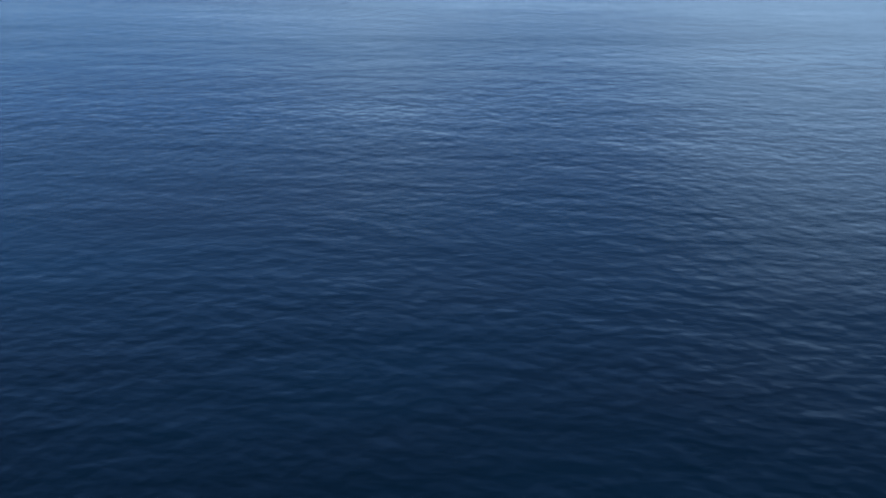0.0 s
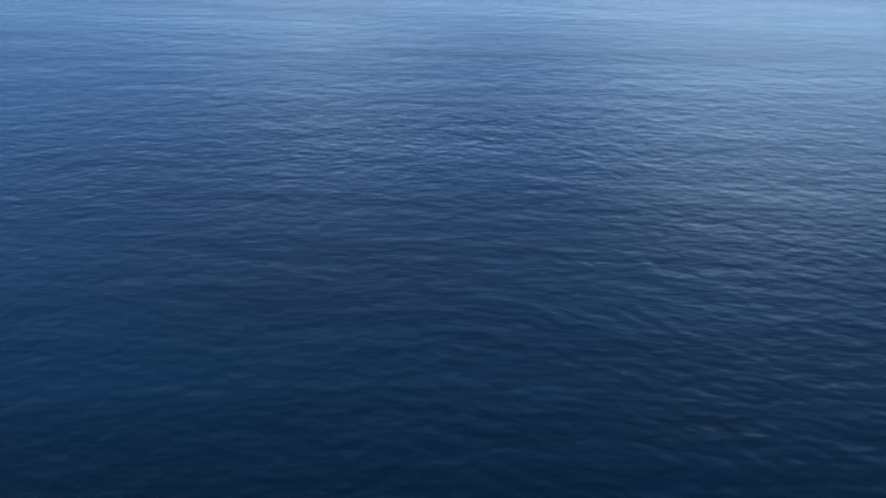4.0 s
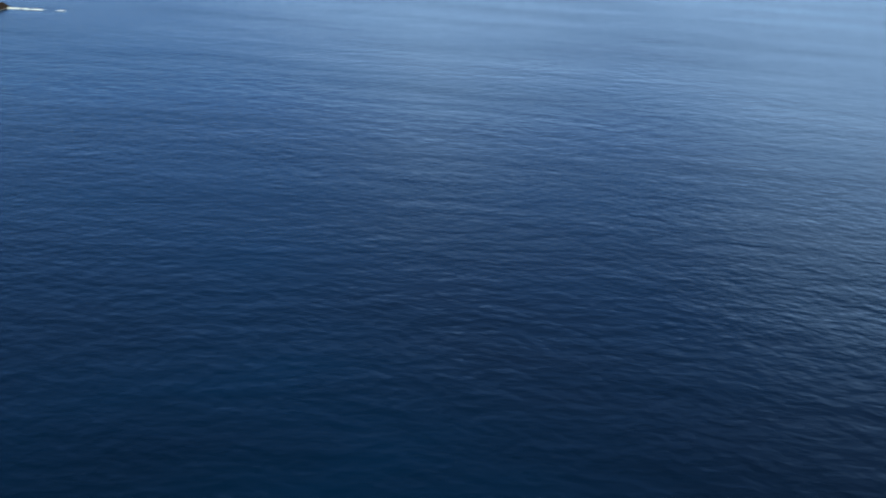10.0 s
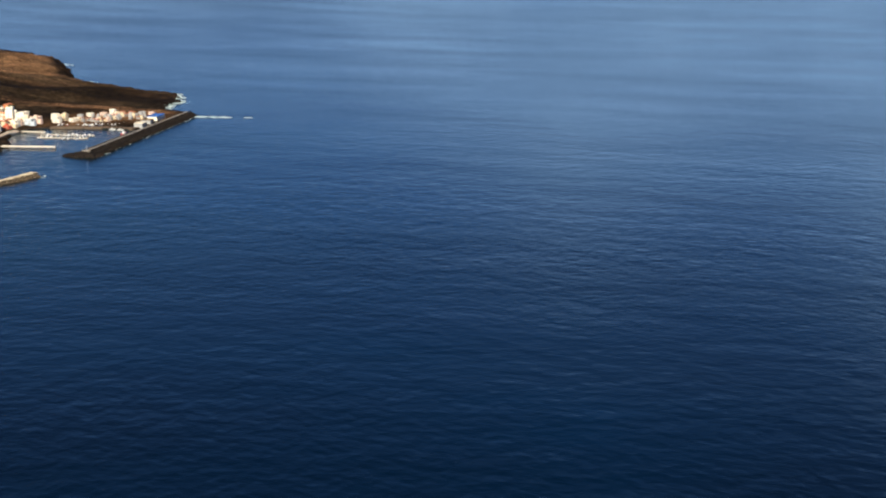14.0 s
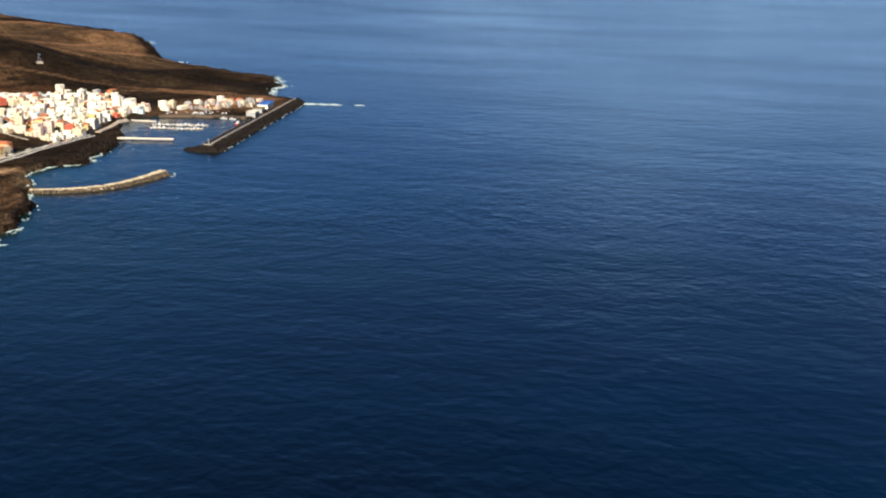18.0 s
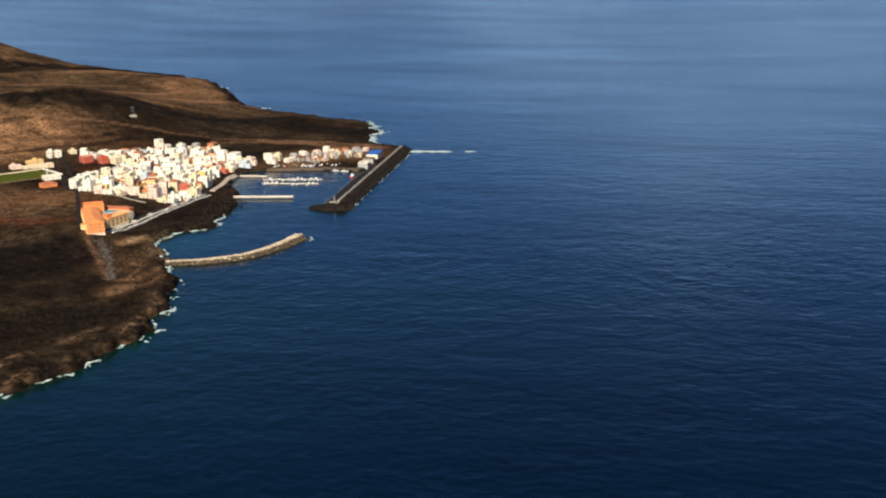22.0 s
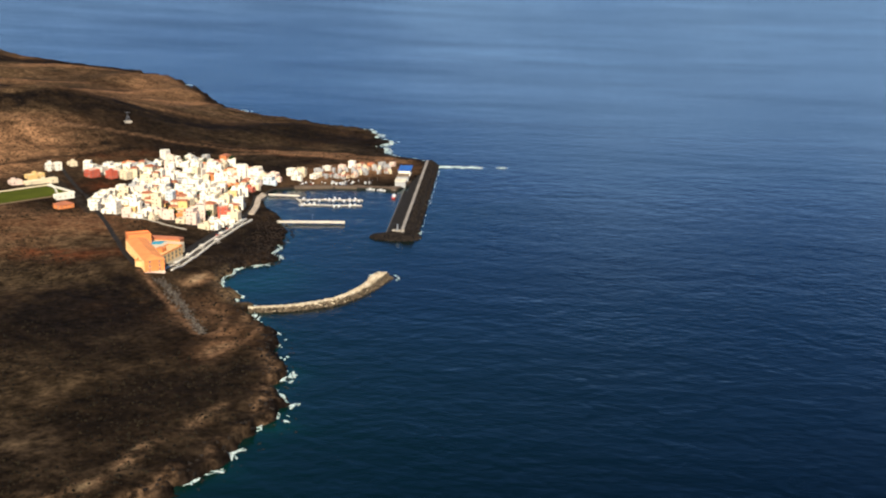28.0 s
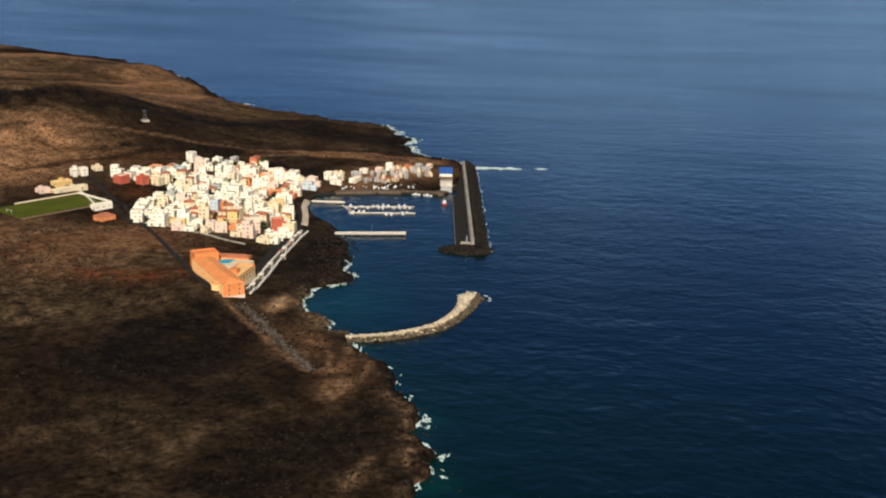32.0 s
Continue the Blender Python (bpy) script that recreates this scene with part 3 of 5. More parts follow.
def strip(name, line, width, mat, lift=0.35, step=4.0, thick=0.5, label="", category="", level=None, parent=None):
    """A band laid along a line over the land, with sides."""
    pts = []
    for (ax, ay), (bx, by) in zip(line, line[1:]):
        n = max(1, int(math.hypot(bx - ax, by - ay) / step))
        pts += [(ax + (bx - ax) * i / n, ay + (by - ay) * i / n) for i in range(n)]
    pts.append(line[-1])
    verts, faces = [], []
    for i, (x, y) in enumerate(pts):
        (ax, ay), (bx, by) = pts[max(i - 1, 0)], pts[min(i + 1, len(pts) - 1)]
        l = math.hypot(bx - ax, by - ay) or 1
        nx, ny = -(by - ay) / l * width / 2, (bx - ax) / l * width / 2
        if level is not None:
            zl = zr = level
        else:
            zl, zr, zm = (max(hz(x + k * nx, y + k * ny), 0.6) + lift for k in (1, -1, 0))
            up = max(0.0, zm - (zl + zr) / 2)
            zl, zr = zl + up, zr + up
        verts += [(x + nx, y + ny, zl), (x - nx, y - ny, zr), (x + nx, y + ny, zl - thick - lift), (x - nx, y - ny, zr - thick - lift)]
        if i:
            a, b = 4 * (i - 1), 4 * i
            faces += [(a, a + 1, b + 1, b), (a + 2, a, b, b + 2), (a + 1, a + 3, b + 3, b + 1)]
    e = 4 * (len(pts) - 1)
    faces += [(0, 2, 3, 1), (e, e + 1, e + 3, e + 2)]
    ob = new(name, mesh_of(name, verts, faces, mat))
    if parent is not None:
        ob.parent = parent
    elif label:
        tagged(ob, label, category or name, kind="structure")
    return ob


def offset(line, d):
    out = []
    for i, (x, y) in enumerate(line):
        (ax, ay), (bx, by) = line[max(i - 1, 0)], line[min(i + 1, len(line) - 1)]
        l = math.hypot(bx - ax, by - ay)
        out.append((x - (by - ay) / l * d, y + (bx - ax) / l * d))
    return out


SEAFRONT = [(-20, 85), (29, 132), (70, 170), (111, 206)]
strip("road", offset(SEAFRONT, 2.5) + [(133, 232), (156, 264), (170, 288)], 6, ASPHALT, 0.3, label="dark asphalt seafront road", category="road")
strip("road", FIELD_ROAD, 3.6, ASPHALT, 0.25, label="narrow dark asphalt road down past the playing field", category="road")
strip("pavement", offset(SEAFRONT, -4.5), 3.0, QUAY, 0.35, label="grey seafront promenade", category="pavement")
strip("quay", [(187, 299), (204, 313), (231, 307), (266, 283), (297, 247), (334, 262)], 4, ASPHALT, level=1.7, thick=5, label="dark grey concrete harbour quay", category="quay")
strip("quay", [(285, 262), (318, 282), (352, 312), (385, 330)], 42, YARD_FLOOR, level=2.6, thick=5, label="grey concrete harbour apron below the sheds", category="quay")
strip("quay", [(228, 317), (262, 298), (296, 268)], 24, YARD_FLOOR, level=2.4, thick=5, label="grey concrete boat yard by the quay", category="quay")
strip("beach", [(124, 217), (134, 230), (146, 246), (163, 272), (182, 294)], 5, SLIPWAY, 0.9, 2.0, 2.0, label="pale harbour slipway and shore road", category="slipway")

for side in (-2.2, -7.0):
    strip("low_wall", offset(SEAFRONT, side), 1.0, WHITE, 0.9, label="long low white wall along the seafront promenade", category="wall")

strip("low_wall", [(16, 272), (29, 246), (40, 205), (48, 184)], 0.8, PALE_CONCRETE, 0.8, label="pale low wall along the lower edge of the village", category="wall")
strip("low_wall", [(20, 392), (11, 355), (2, 322)], 0.9, WHITE, 1.3, label="white wall beside the road at the playing field", category="wall")


def pergola(x, y, turn):
    ob = empty("pergola", pose(x, y, hz(x, y) + 0.2, 0, 0, turn), "small white seafront pergola with a flat roof", "pergola", "pergolas on the promenade")
    post = box_mesh("post", 0.35, 0.35, 2.8, WHITE, 0.04)
    for px in (-2, 2):
        for py in (-1.2, 1.2):
            part("post", post, ob, pose(px, py, 0))
    part("canopy", box_mesh("canopy", 5.2, 3.2, 0.3, WHITE, 0.05), ob, pose(0, 0, 2.8))
    part("bench", box_mesh("bench", 3.4, 0.6, 0.5, PALE_CONCRETE, 0.05), ob, pose(0, 0.8, 0))


for t in (0.08, 0.2, 0.34, 0.47, 0.6, 0.74, 0.88):
    k = t * 3
    (ax, ay), (bx, by) = SEAFRONT[int(k)], SEAFRONT[int(k) + 1]
    f = k - int(k)
    o = -8.6 if int(t * 100) % 2 else -4.6
    pergola(ax + (bx - ax) * f - o * 0.67, ay + (by - ay) * f + o * 0.74, 43)

# ---- playing field ----
F_TURN = math.atan2(0.139, 0.990)


def field_at(u, v, z=0.0):
    return Matrix.Translation((-37 + u * 0.990 - v * 0.139, 349 + u * 0.139 + v * 0.990, z)) @ Matrix.Rotation(F_TURN, 4, "Z")


pitch = new("playing_field", box_mesh("playing_field", 75, 40, 0.35, GRASS, 0.05))
pitch.matrix_basis = field_at(12.5, -3, 15.9)
tagged(pitch, "long green grass football pitch", "playing field", kind="structure")
for u, v, w, d, h, mat, text in ((24, 20, 56, 0.8, 1.1, CREAM, "cream boundary wall of the playing field"), (13, -26, 76, 2.6, 0.4, SAND, "sandy bank along the playing field"), (52.5, -3, 0.8, 46, 1.6, WHITE, "white end wall of the playing field")):
    wall = new("boundary_wall", box_mesh("boundary_wall", w, d, h, mat, 0.08))
    wall.matrix_basis = field_at(u, v, 15.9)
    tagged(wall, text, "wall", kind="structure")


def goal(place):
    g = empty("goal", place, "white metal football goal on the grass pitch", "goal", "goals of the pitch")
    post = box_mesh("post", 0.14, 0.14, 2.5, WHITE, 0.03)
    for y in (-3.6, 3.6):
        part("post", post, g, pose(0, y, 0))
    part("crossbar", box_mesh("crossbar", 0.14, 7.4, 0.14, WHITE, 0.03), g, pose(0, 0, 2.45))
    return g


goal(field_at(-22, -3, 16.25))
goal(field_at(47, -3, 16.25))

# ---- houses ----
WINDOW_MESHES = {}


def window_mesh(w, h):
    """A proud frame round a pane that lies back, with a sill."""
    if (w, h) not in WINDOW_MESHES:
        bm = bmesh.new()
        rims = []
        for k, y in ((0.0, 0.0), (0.0, -0.12), (0.13, -0.12), (0.13, -0.03)):
            rims.append([bm.verts.new(p) for p in ((-w / 2 + k, y, k), (w / 2 - k, y, k), (w / 2 - k, y, h - k), (-w / 2 + k, y, h - k))])
        for lo, hi in zip(rims, rims[1:]):
            for i in range(4):
                bm.faces.new((lo[i], lo[(i + 1) % 4], hi[(i + 1) % 4], hi[i])).material_index = 0
        bm.faces.new(rims[-1]).material_index = 1
        WINDOW_MESHES[w, h] = bm_mesh("window", bm, [PALE_CONCRETE, GLASS])
    return WINDOW_MESHES[w, h]


def door_mesh():
    if "door" not in WINDOW_MESHES:
        bm = bmesh.new()
        rims = []
        for k, y in ((0.0, 0.0), (0.0, -0.16), (0.14, -0.16), (0.14, -0.06)):
            rims.append([bm.verts.new(p) for p in ((-0.65 + k, y, 0), (0.65 - k, y, 0), (0.65 - k, y, 2.3 - k), (-0.65 + k, y, 2.3 - k))])
        for lo, hi in zip(rims, rims[1:]):
            for i in range(4):
                bm.faces.new((lo[i], lo[(i + 1) % 4], hi[(i + 1) % 4], hi[i])).material_index = 1
        bm.faces.new(rims[-1]).material_index = 0
        WINDOW_MESHES["door"] = bm_mesh("door", bm, [DOOR, PALE_CONCRETE])
    return WINDOW_MESHES["door"]


def roof_mesh(w, d, mat, wall_mat):
    """A flat roof behind a parapet, as one body."""
    bm = bmesh.new()
    rings = []
    for k, z in ((0.0, 0.0), (0.0, 0.9), (0.25, 0.9), (0.25, 0.12)):
        a, b = w / 2 - k, d / 2 - k
        rings.append([bm.verts.new(p) for p in ((-a, -b, z), (a, -b, z), (a, b, z), (-a, b, z))])
    for lo, hi in zip(rings, rings[1:]):
        for i in range(4):
            bm.faces.new((lo[i], lo[(i + 1) % 4], hi[(i + 1) % 4], hi[i])).material_index = 1
    bm.faces.new(rings[-1]).material_index = 0
    return bm_mesh("roof", bm, [mat, wall_mat])


def tile_roof_mesh(w, d, rise, mat):
    """A hipped roof with eaves and courses of tile."""
    bm = bmesh.new()
    a, b, r = w / 2 + 0.5, d / 2 + 0.5, max(w - d, 0.0) / 2
    n = 7
    rings = []
    for i in range(n + 1):
        k = i / n
        ax, ay = a + (r - a) * k, b * (1 - k) + 0.01
        for drop in ((0.0,) if i in (0, n) else (0.0, 0.10)):
            rings.append([bm.verts.new((x * ax, y * ay, rise * k + drop)) for x, y in ((-1, -1), (1, -1), (1, 1), (-1, 1))])
    for lo, hi in zip(rings, rings[1:]):
        for i in range(4):
            bm.faces.new((lo[i], lo[(i + 1) % 4], hi[(i + 1) % 4], hi[i]))
    bm.faces.new(rings[-1])
    bm.faces.new(rings[0][::-1])
    return bm_mesh("roof", bm, mat)


def walls_mesh(w, d, h, mat):
    """Outer walls with a plinth and a cornice, as one body."""
    bm = bmesh.new()
    rings = []
    for k, z in ((0.08, -2.0), (0.08, 0.5), (0.0, 0.5), (0.0, h - 0.25), (0.1, h - 0.25), (0.1, h)):
        a, b = w / 2 + k, d / 2 + k
        rings.append([bm.verts.new(p) for p in ((-a, -b, z), (a, -b, z), (a, b, z), (-a, b, z))])
    for lo, hi in zip(rings, rings[1:]):
        for i in range(4):
            bm.faces.new((lo[i], lo[(i + 1) % 4], hi[(i + 1) % 4], hi[i]))
    bm.faces.new(rings[-1])
    bm.faces.new(rings[0][::-1])
    return bm_mesh("wall", bm, mat)


COLOUR_WORDS = {}
for m, word in ((HOTEL_FRONT, "ochre"), (WHITE, "white"), (CREAM, "cream"), (YELLOW, "yellow"), (ORANGE, "orange"), (RED, "red"), (PINK, "pink"), (GREY, "grey"), (BLUEGREY, "pale blue")):
    COLOUR_WORDS[m.name] = word
HUT = {}


def house(x, y, turn, w, d, floors, mat, roof="flat", rnd=random, label="", group="houses of the village", sides="wse"):
    z = hz(x, y)
    tall = 3.0 * floors
    word = COLOUR_WORDS[mat.name]
    kind = {1: "one-storey", 2: "two-storey", 3: "three-storey"}.get(floors, "four-storey")
    tail = "flat roof and parapet" if roof == "flat" else "hipped terracotta tile roof"
    ob = empty("house", pose(x, y, z, 0, 0, math.degrees(turn)), label or f"{word} rendered {kind} house with a {tail}", "house", group)
    wing = None
    if roof == "flat" and rnd.random() < 0.35:
        wh = 3.0 * max(1, floors - 1)
        wing = (w * 0.5, d * 0.45, wh, -w * 0.25, -d * 0.5 - d * 0.2)
    part("wall", walls_mesh(w, d, tall, mat), ob)
    if roof == "flat":
        part("roof", roof_mesh(w, d, ROOF_PALE if rnd.random() < 0.86 else ROOF_GREY, mat), ob, pose(0, 0, tall))
        if wing:
            part("wing", walls_mesh(wing[0], wing[1], wing[2], mat), ob, pose(wing[3], wing[4], 0))
            part("terrace", roof_mesh(wing[0], wing[1], ROOF_PALE, mat), ob, pose(wing[3], wing[4], wing[2]))
        if rnd.random() < 0.45:
            hut = box_mesh("roof_hut", rnd.uniform(2.4, 3.6), rnd.uniform(2.4, 3.4), 2.4, mat, 0.06)
            part("roof_hut", hut, ob, pose(rnd.uniform(-0.25, 0.25) * w, rnd.uniform(-0.2, 0.25) * d, tall + 0.25))
        if rnd.random() < 0.3:
            if "tank" not in HUT:
                bm = bmesh.new()
                bmesh.ops.create_cone(bm, cap_ends=True, segments=10, radius1=0.6, radius2=0.55, depth=1.3)
                bmesh.ops.translate(bm, vec=(0, 0, 0.65), verts=bm.verts)
                HUT["tank"] = bm_mesh("water_tank", bm, PALE_CONCRETE)
            part("water_tank", HUT["tank"], ob, pose(rnd.uniform(0.1, 0.3) * w, rnd.uniform(-0.3, 0.3) * d, tall + 0.24))
    else:
        part("roof", tile_roof_mesh(w, d, min(w, d) * 0.24, ROOF_TILE), ob, pose(0, 0, tall))
    size = rnd.choice(((1.2, 1.3), (1.4, 1.2), (1.0, 1.4), (0.9, 1.1)))
    win = window_mesh(*size)
    face = {"s": (0, -d / 2 - 0.02, 0, w), "w": (-w / 2 - 0.02, 0, -90, d), "e": (w / 2 + 0.02, 0, 90, d), "n": (0, d / 2 + 0.02, 180, w)}
    for side in sides:
        fx, fy, ang, span = face[side]
        count = 3 if span > 11 else 2 if span > 8.4 or rnd.random() < 0.5 else 1
        for f in range(floors):
            for k in range(count):
                if side == "s" and wing and f * 3.0 < wing[2] and k == 0:
                    continue
                off = (k + 0.5) / count * span - span / 2
                if side == "w" and f == 0 and k == count - 1:
                    part("door", door_mesh(), ob, pose(fx, -off if ang == -90 else off, 0.05, 0, 0, ang))
                    continue
                if rnd.random() < 0.22:
                    continue
                px, py = (fx + off, fy) if ang in (0, 180) else (fx, off)
                part("window", win, ob, pose(px, py, 3.0 * f + 0.95, 0, 0, ang))
    if floors > 1 and rnd.random() < 0.35:
        bm = bmesh.new()
        add_box(bm, 1.1, d * 0.7, 0.15)
        add_box(bm, 0.1, d * 0.7, 0.95, (-0.5, 0, 0.1))
        for s in (-1, 1):
            add_box(bm, 1.0, 0.1, 0.95, (0, s * (d * 0.35 - 0.05), 0.1))
        part("balcony", bm_mesh("balcony", bm, mat), ob, pose(-w / 2 - 0.56, 0, 2.85))
    return ob



def in_town(x, y):
    inside = False
    for (ax, ay), (bx, by) in zip(TOWN, np.roll(TOWN, -1, 0)):
        if (ay > y) != (by > y) and x < ax + (y - ay) / (by - ay) * (bx - ax):
            inside = not inside
    return inside


# where the frontages of one colour stand together
HUES = [
    (135, 275, 9, YELLOW), (128, 266, 6, HOTEL_FRONT), (75, 247, 8, YELLOW), (95, 265, 7, CREAM), (51, 233, 9, PINK), (68, 193, 6, RED), (83, 195, 8, WHITE), (43, 304, 16, WHITE),
    (111, 269, 6, ORANGE), (180, 399, 8, ORANGE), (61, 275, 9, CREAM), (190, 372, 9, WHITE), (158, 375, 6, GREY), (109, 320, 18, WHITE), (62, 204, 6, PINK), (61, 253, 6, HOTEL_FRONT), (186, 336, 9, WHITE),
]


def build_town():
    rnd = random.Random(11)
    turn = math.radians(43)
    e1, e2 = Vector((math.cos(turn), math.sin(turn))), Vector((-math.sin(turn), math.cos(turn)))
    origin = Vector((72, 180))
    for j in range(-7, 27):
        for i in range(-16, 25):
            lane_u, lane_v = 4.5 * (i // 4), 4.0 * (j // 2)
            u, v = i * 9.0 + lane_u + rnd.uniform(-1.3, 1.3), j * 9.2 + lane_v + rnd.uniform(-1.3, 1.3)
            p = origin + e1 * u + e2 * v
            keep, pick, w, d = rnd.random(), rnd.random(), rnd.uniform(5.2, 9.2), rnd.uniform(5.2, 9.2)
            floors = rnd.choices((1, 2, 3, 4), (38, 44, 16, 2))[0]
            if rnd.random() < 0.12:
                w, d = w * 1.25, d * 1.1
            if not in_town(p.x, p.y) or keep < 0.13:
                continue
            warm = math.exp(-((p.x - 105) ** 2 + (p.y - 250) ** 2) / 45 ** 2) + 0.8 * math.exp(-((p.x - 200) ** 2 + (p.y - 380) ** 2) / 40 ** 2)
            table = ((WHITE, 62 - 38 * min(warm, 1)), (CREAM, 20 + 14 * warm), (YELLOW, 4 + 12 * warm), (ORANGE, 3 + 6 * warm), (PINK, 6), (GREY, 2), (BLUEGREY, 1), (RED, 2))
            total, run = sum(k for _, k in table), 0.0
            mat = WHITE
            for m, k in table:
                run += k / total
                if pick <= run:
                    mat = m
                    break
            for sx, sy, reach, m in HUES:
                if math.hypot(p.x - sx, p.y - sy) < reach:
                    mat = m
            house(p.x, p.y, turn + rnd.choice((0, 0, 0.12, -0.16, 0.28)) + rnd.uniform(-0.08, 0.08), w, d, floors, mat, "tile" if mat in (ORANGE, YELLOW, CREAM) and rnd.random() < 0.3 else "flat", rnd)


build_town()
hr = random.Random(5)
RANGE = [
    (20, 290, 0.9, 12, 9, 2, WHITE, "flat"), (30, 304, 0.9, 12, 9, 2, WHITE, "flat"), (40, 318, 0.9, 12, 9, 2, WHITE, "flat"),
    (64, 402, 0.3, 11, 9, 2, RED, "flat"), (78, 391, 0.3, 8, 8, 2, RED, "flat"), (90, 386, 0.4, 9, 8, 2, CREAM, "flat"),
    (35, 432, 0.1, 5, 5, 2, WHITE, "flat"), (43, 431, 0.1, 6, 6, 2, WHITE, "flat"), (62, 444, 0.1, 7, 7, 1, CREAM, "flat"),
    (-4, 297, 0.15, 13, 10, 1, ORANGE, "tile"), (6, 322, 0.15, 16, 6, 1, WHITE, "flat"),
    (12, 391, 0.14, 30, 6, 1, CREAM, "flat"), (-9, 395, 0.14, 10, 7, 1, PINK, "flat"), (14, 411, 0.14, 16, 7, 1, YELLOW, "flat"),
    (238, 328, 0.6, 9, 7, 2, WHITE, "flat"), (249, 335, 0.7, 7, 7, 2, CREAM, "flat"), (256, 323, 0.5, 10, 6, 1, WHITE, "flat"), (241, 342, 0.5, 7, 7, 2, WHITE, "flat"), (252, 346, 0.8, 6, 5, 1, CREAM, "flat"),
    (270, 340, 0.5, 6, 5, 1, GREY, "flat"), (283, 343, 0.3, 7, 5, 1, WHITE, "flat"), (298, 338, 0.5, 6, 6, 1, PINK, "flat"), (309, 336, 0.6, 6, 6, 2, WHITE, "flat"), (321, 338, 0.4, 8, 5, 1, CREAM, "tile"), (333, 337, 0.5, 6, 5, 1, ORANGE, "tile"), (345, 334, 0.4, 7, 5, 1, GREY, "flat"), (356, 331, 0.5, 6, 5, 1, PINK, "flat"),
    (180, 436, 0.6, 8, 7, 1, WHITE, "flat"), (196, 432, 0.6, 7, 6, 1, GREY, "flat"), (209, 416, 0.6, 10, 7, 2, ORANGE, "tile"), (184, 360, 0.8, 11, 9, 2, ORANGE, "flat"), (206, 326, 0.7, 9, 9, 2, BLUEGREY, "flat"), (216, 334, 0.7, 10, 9, 2, PINK, "flat"),
]
YARD = random.Random(77)
for k in range(44):
    u, v = (k + 0.5) / 44, YARD.uniform(-1, 1)
    RANGE.append((262 + 80 * u, 317 - 4 * u + 13 * v, 0.6 + YARD.uniform(-0.2, 0.2), YARD.uniform(2.4, 4.6), YARD.uniform(2.2, 3.8), 1, YARD.choice((CREAM, GREY, GREY, PINK, GREY)), YARD.choice(("flat", "flat", "tile"))))
for x, y, turn, w, d, floors, mat, roof in RANGE:
    house(x, y, turn, w, d, floors, mat, roof, hr)


def tower(x, y):
    z = hz(x, y)
    t = empty("tower", pose(x, y, z, 0, 0, 25), "square white rendered tower at the village's upper edge", "tower")
    part("shaft", walls_mesh(7, 7, 8.5, WHITE), t)
    part("roof", roof_mesh(7.2, 7.2, ROOF_GREY, WHITE), t, pose(0, 0, 8.5))
    for f in range(3):
        part("window", window_mesh(1.2, 1.3), t, pose(-3.52, 0, 3 * f + 1.2, 0, 0, -90))
        part("window", window_mesh(1.2, 1.3), t, pose(0, -3.52, 3 * f + 1.2))
    part("door", door_mesh(), t, pose(-3.6, 2.2, 0.05, 0, 0, -90))


tower(158, 446)


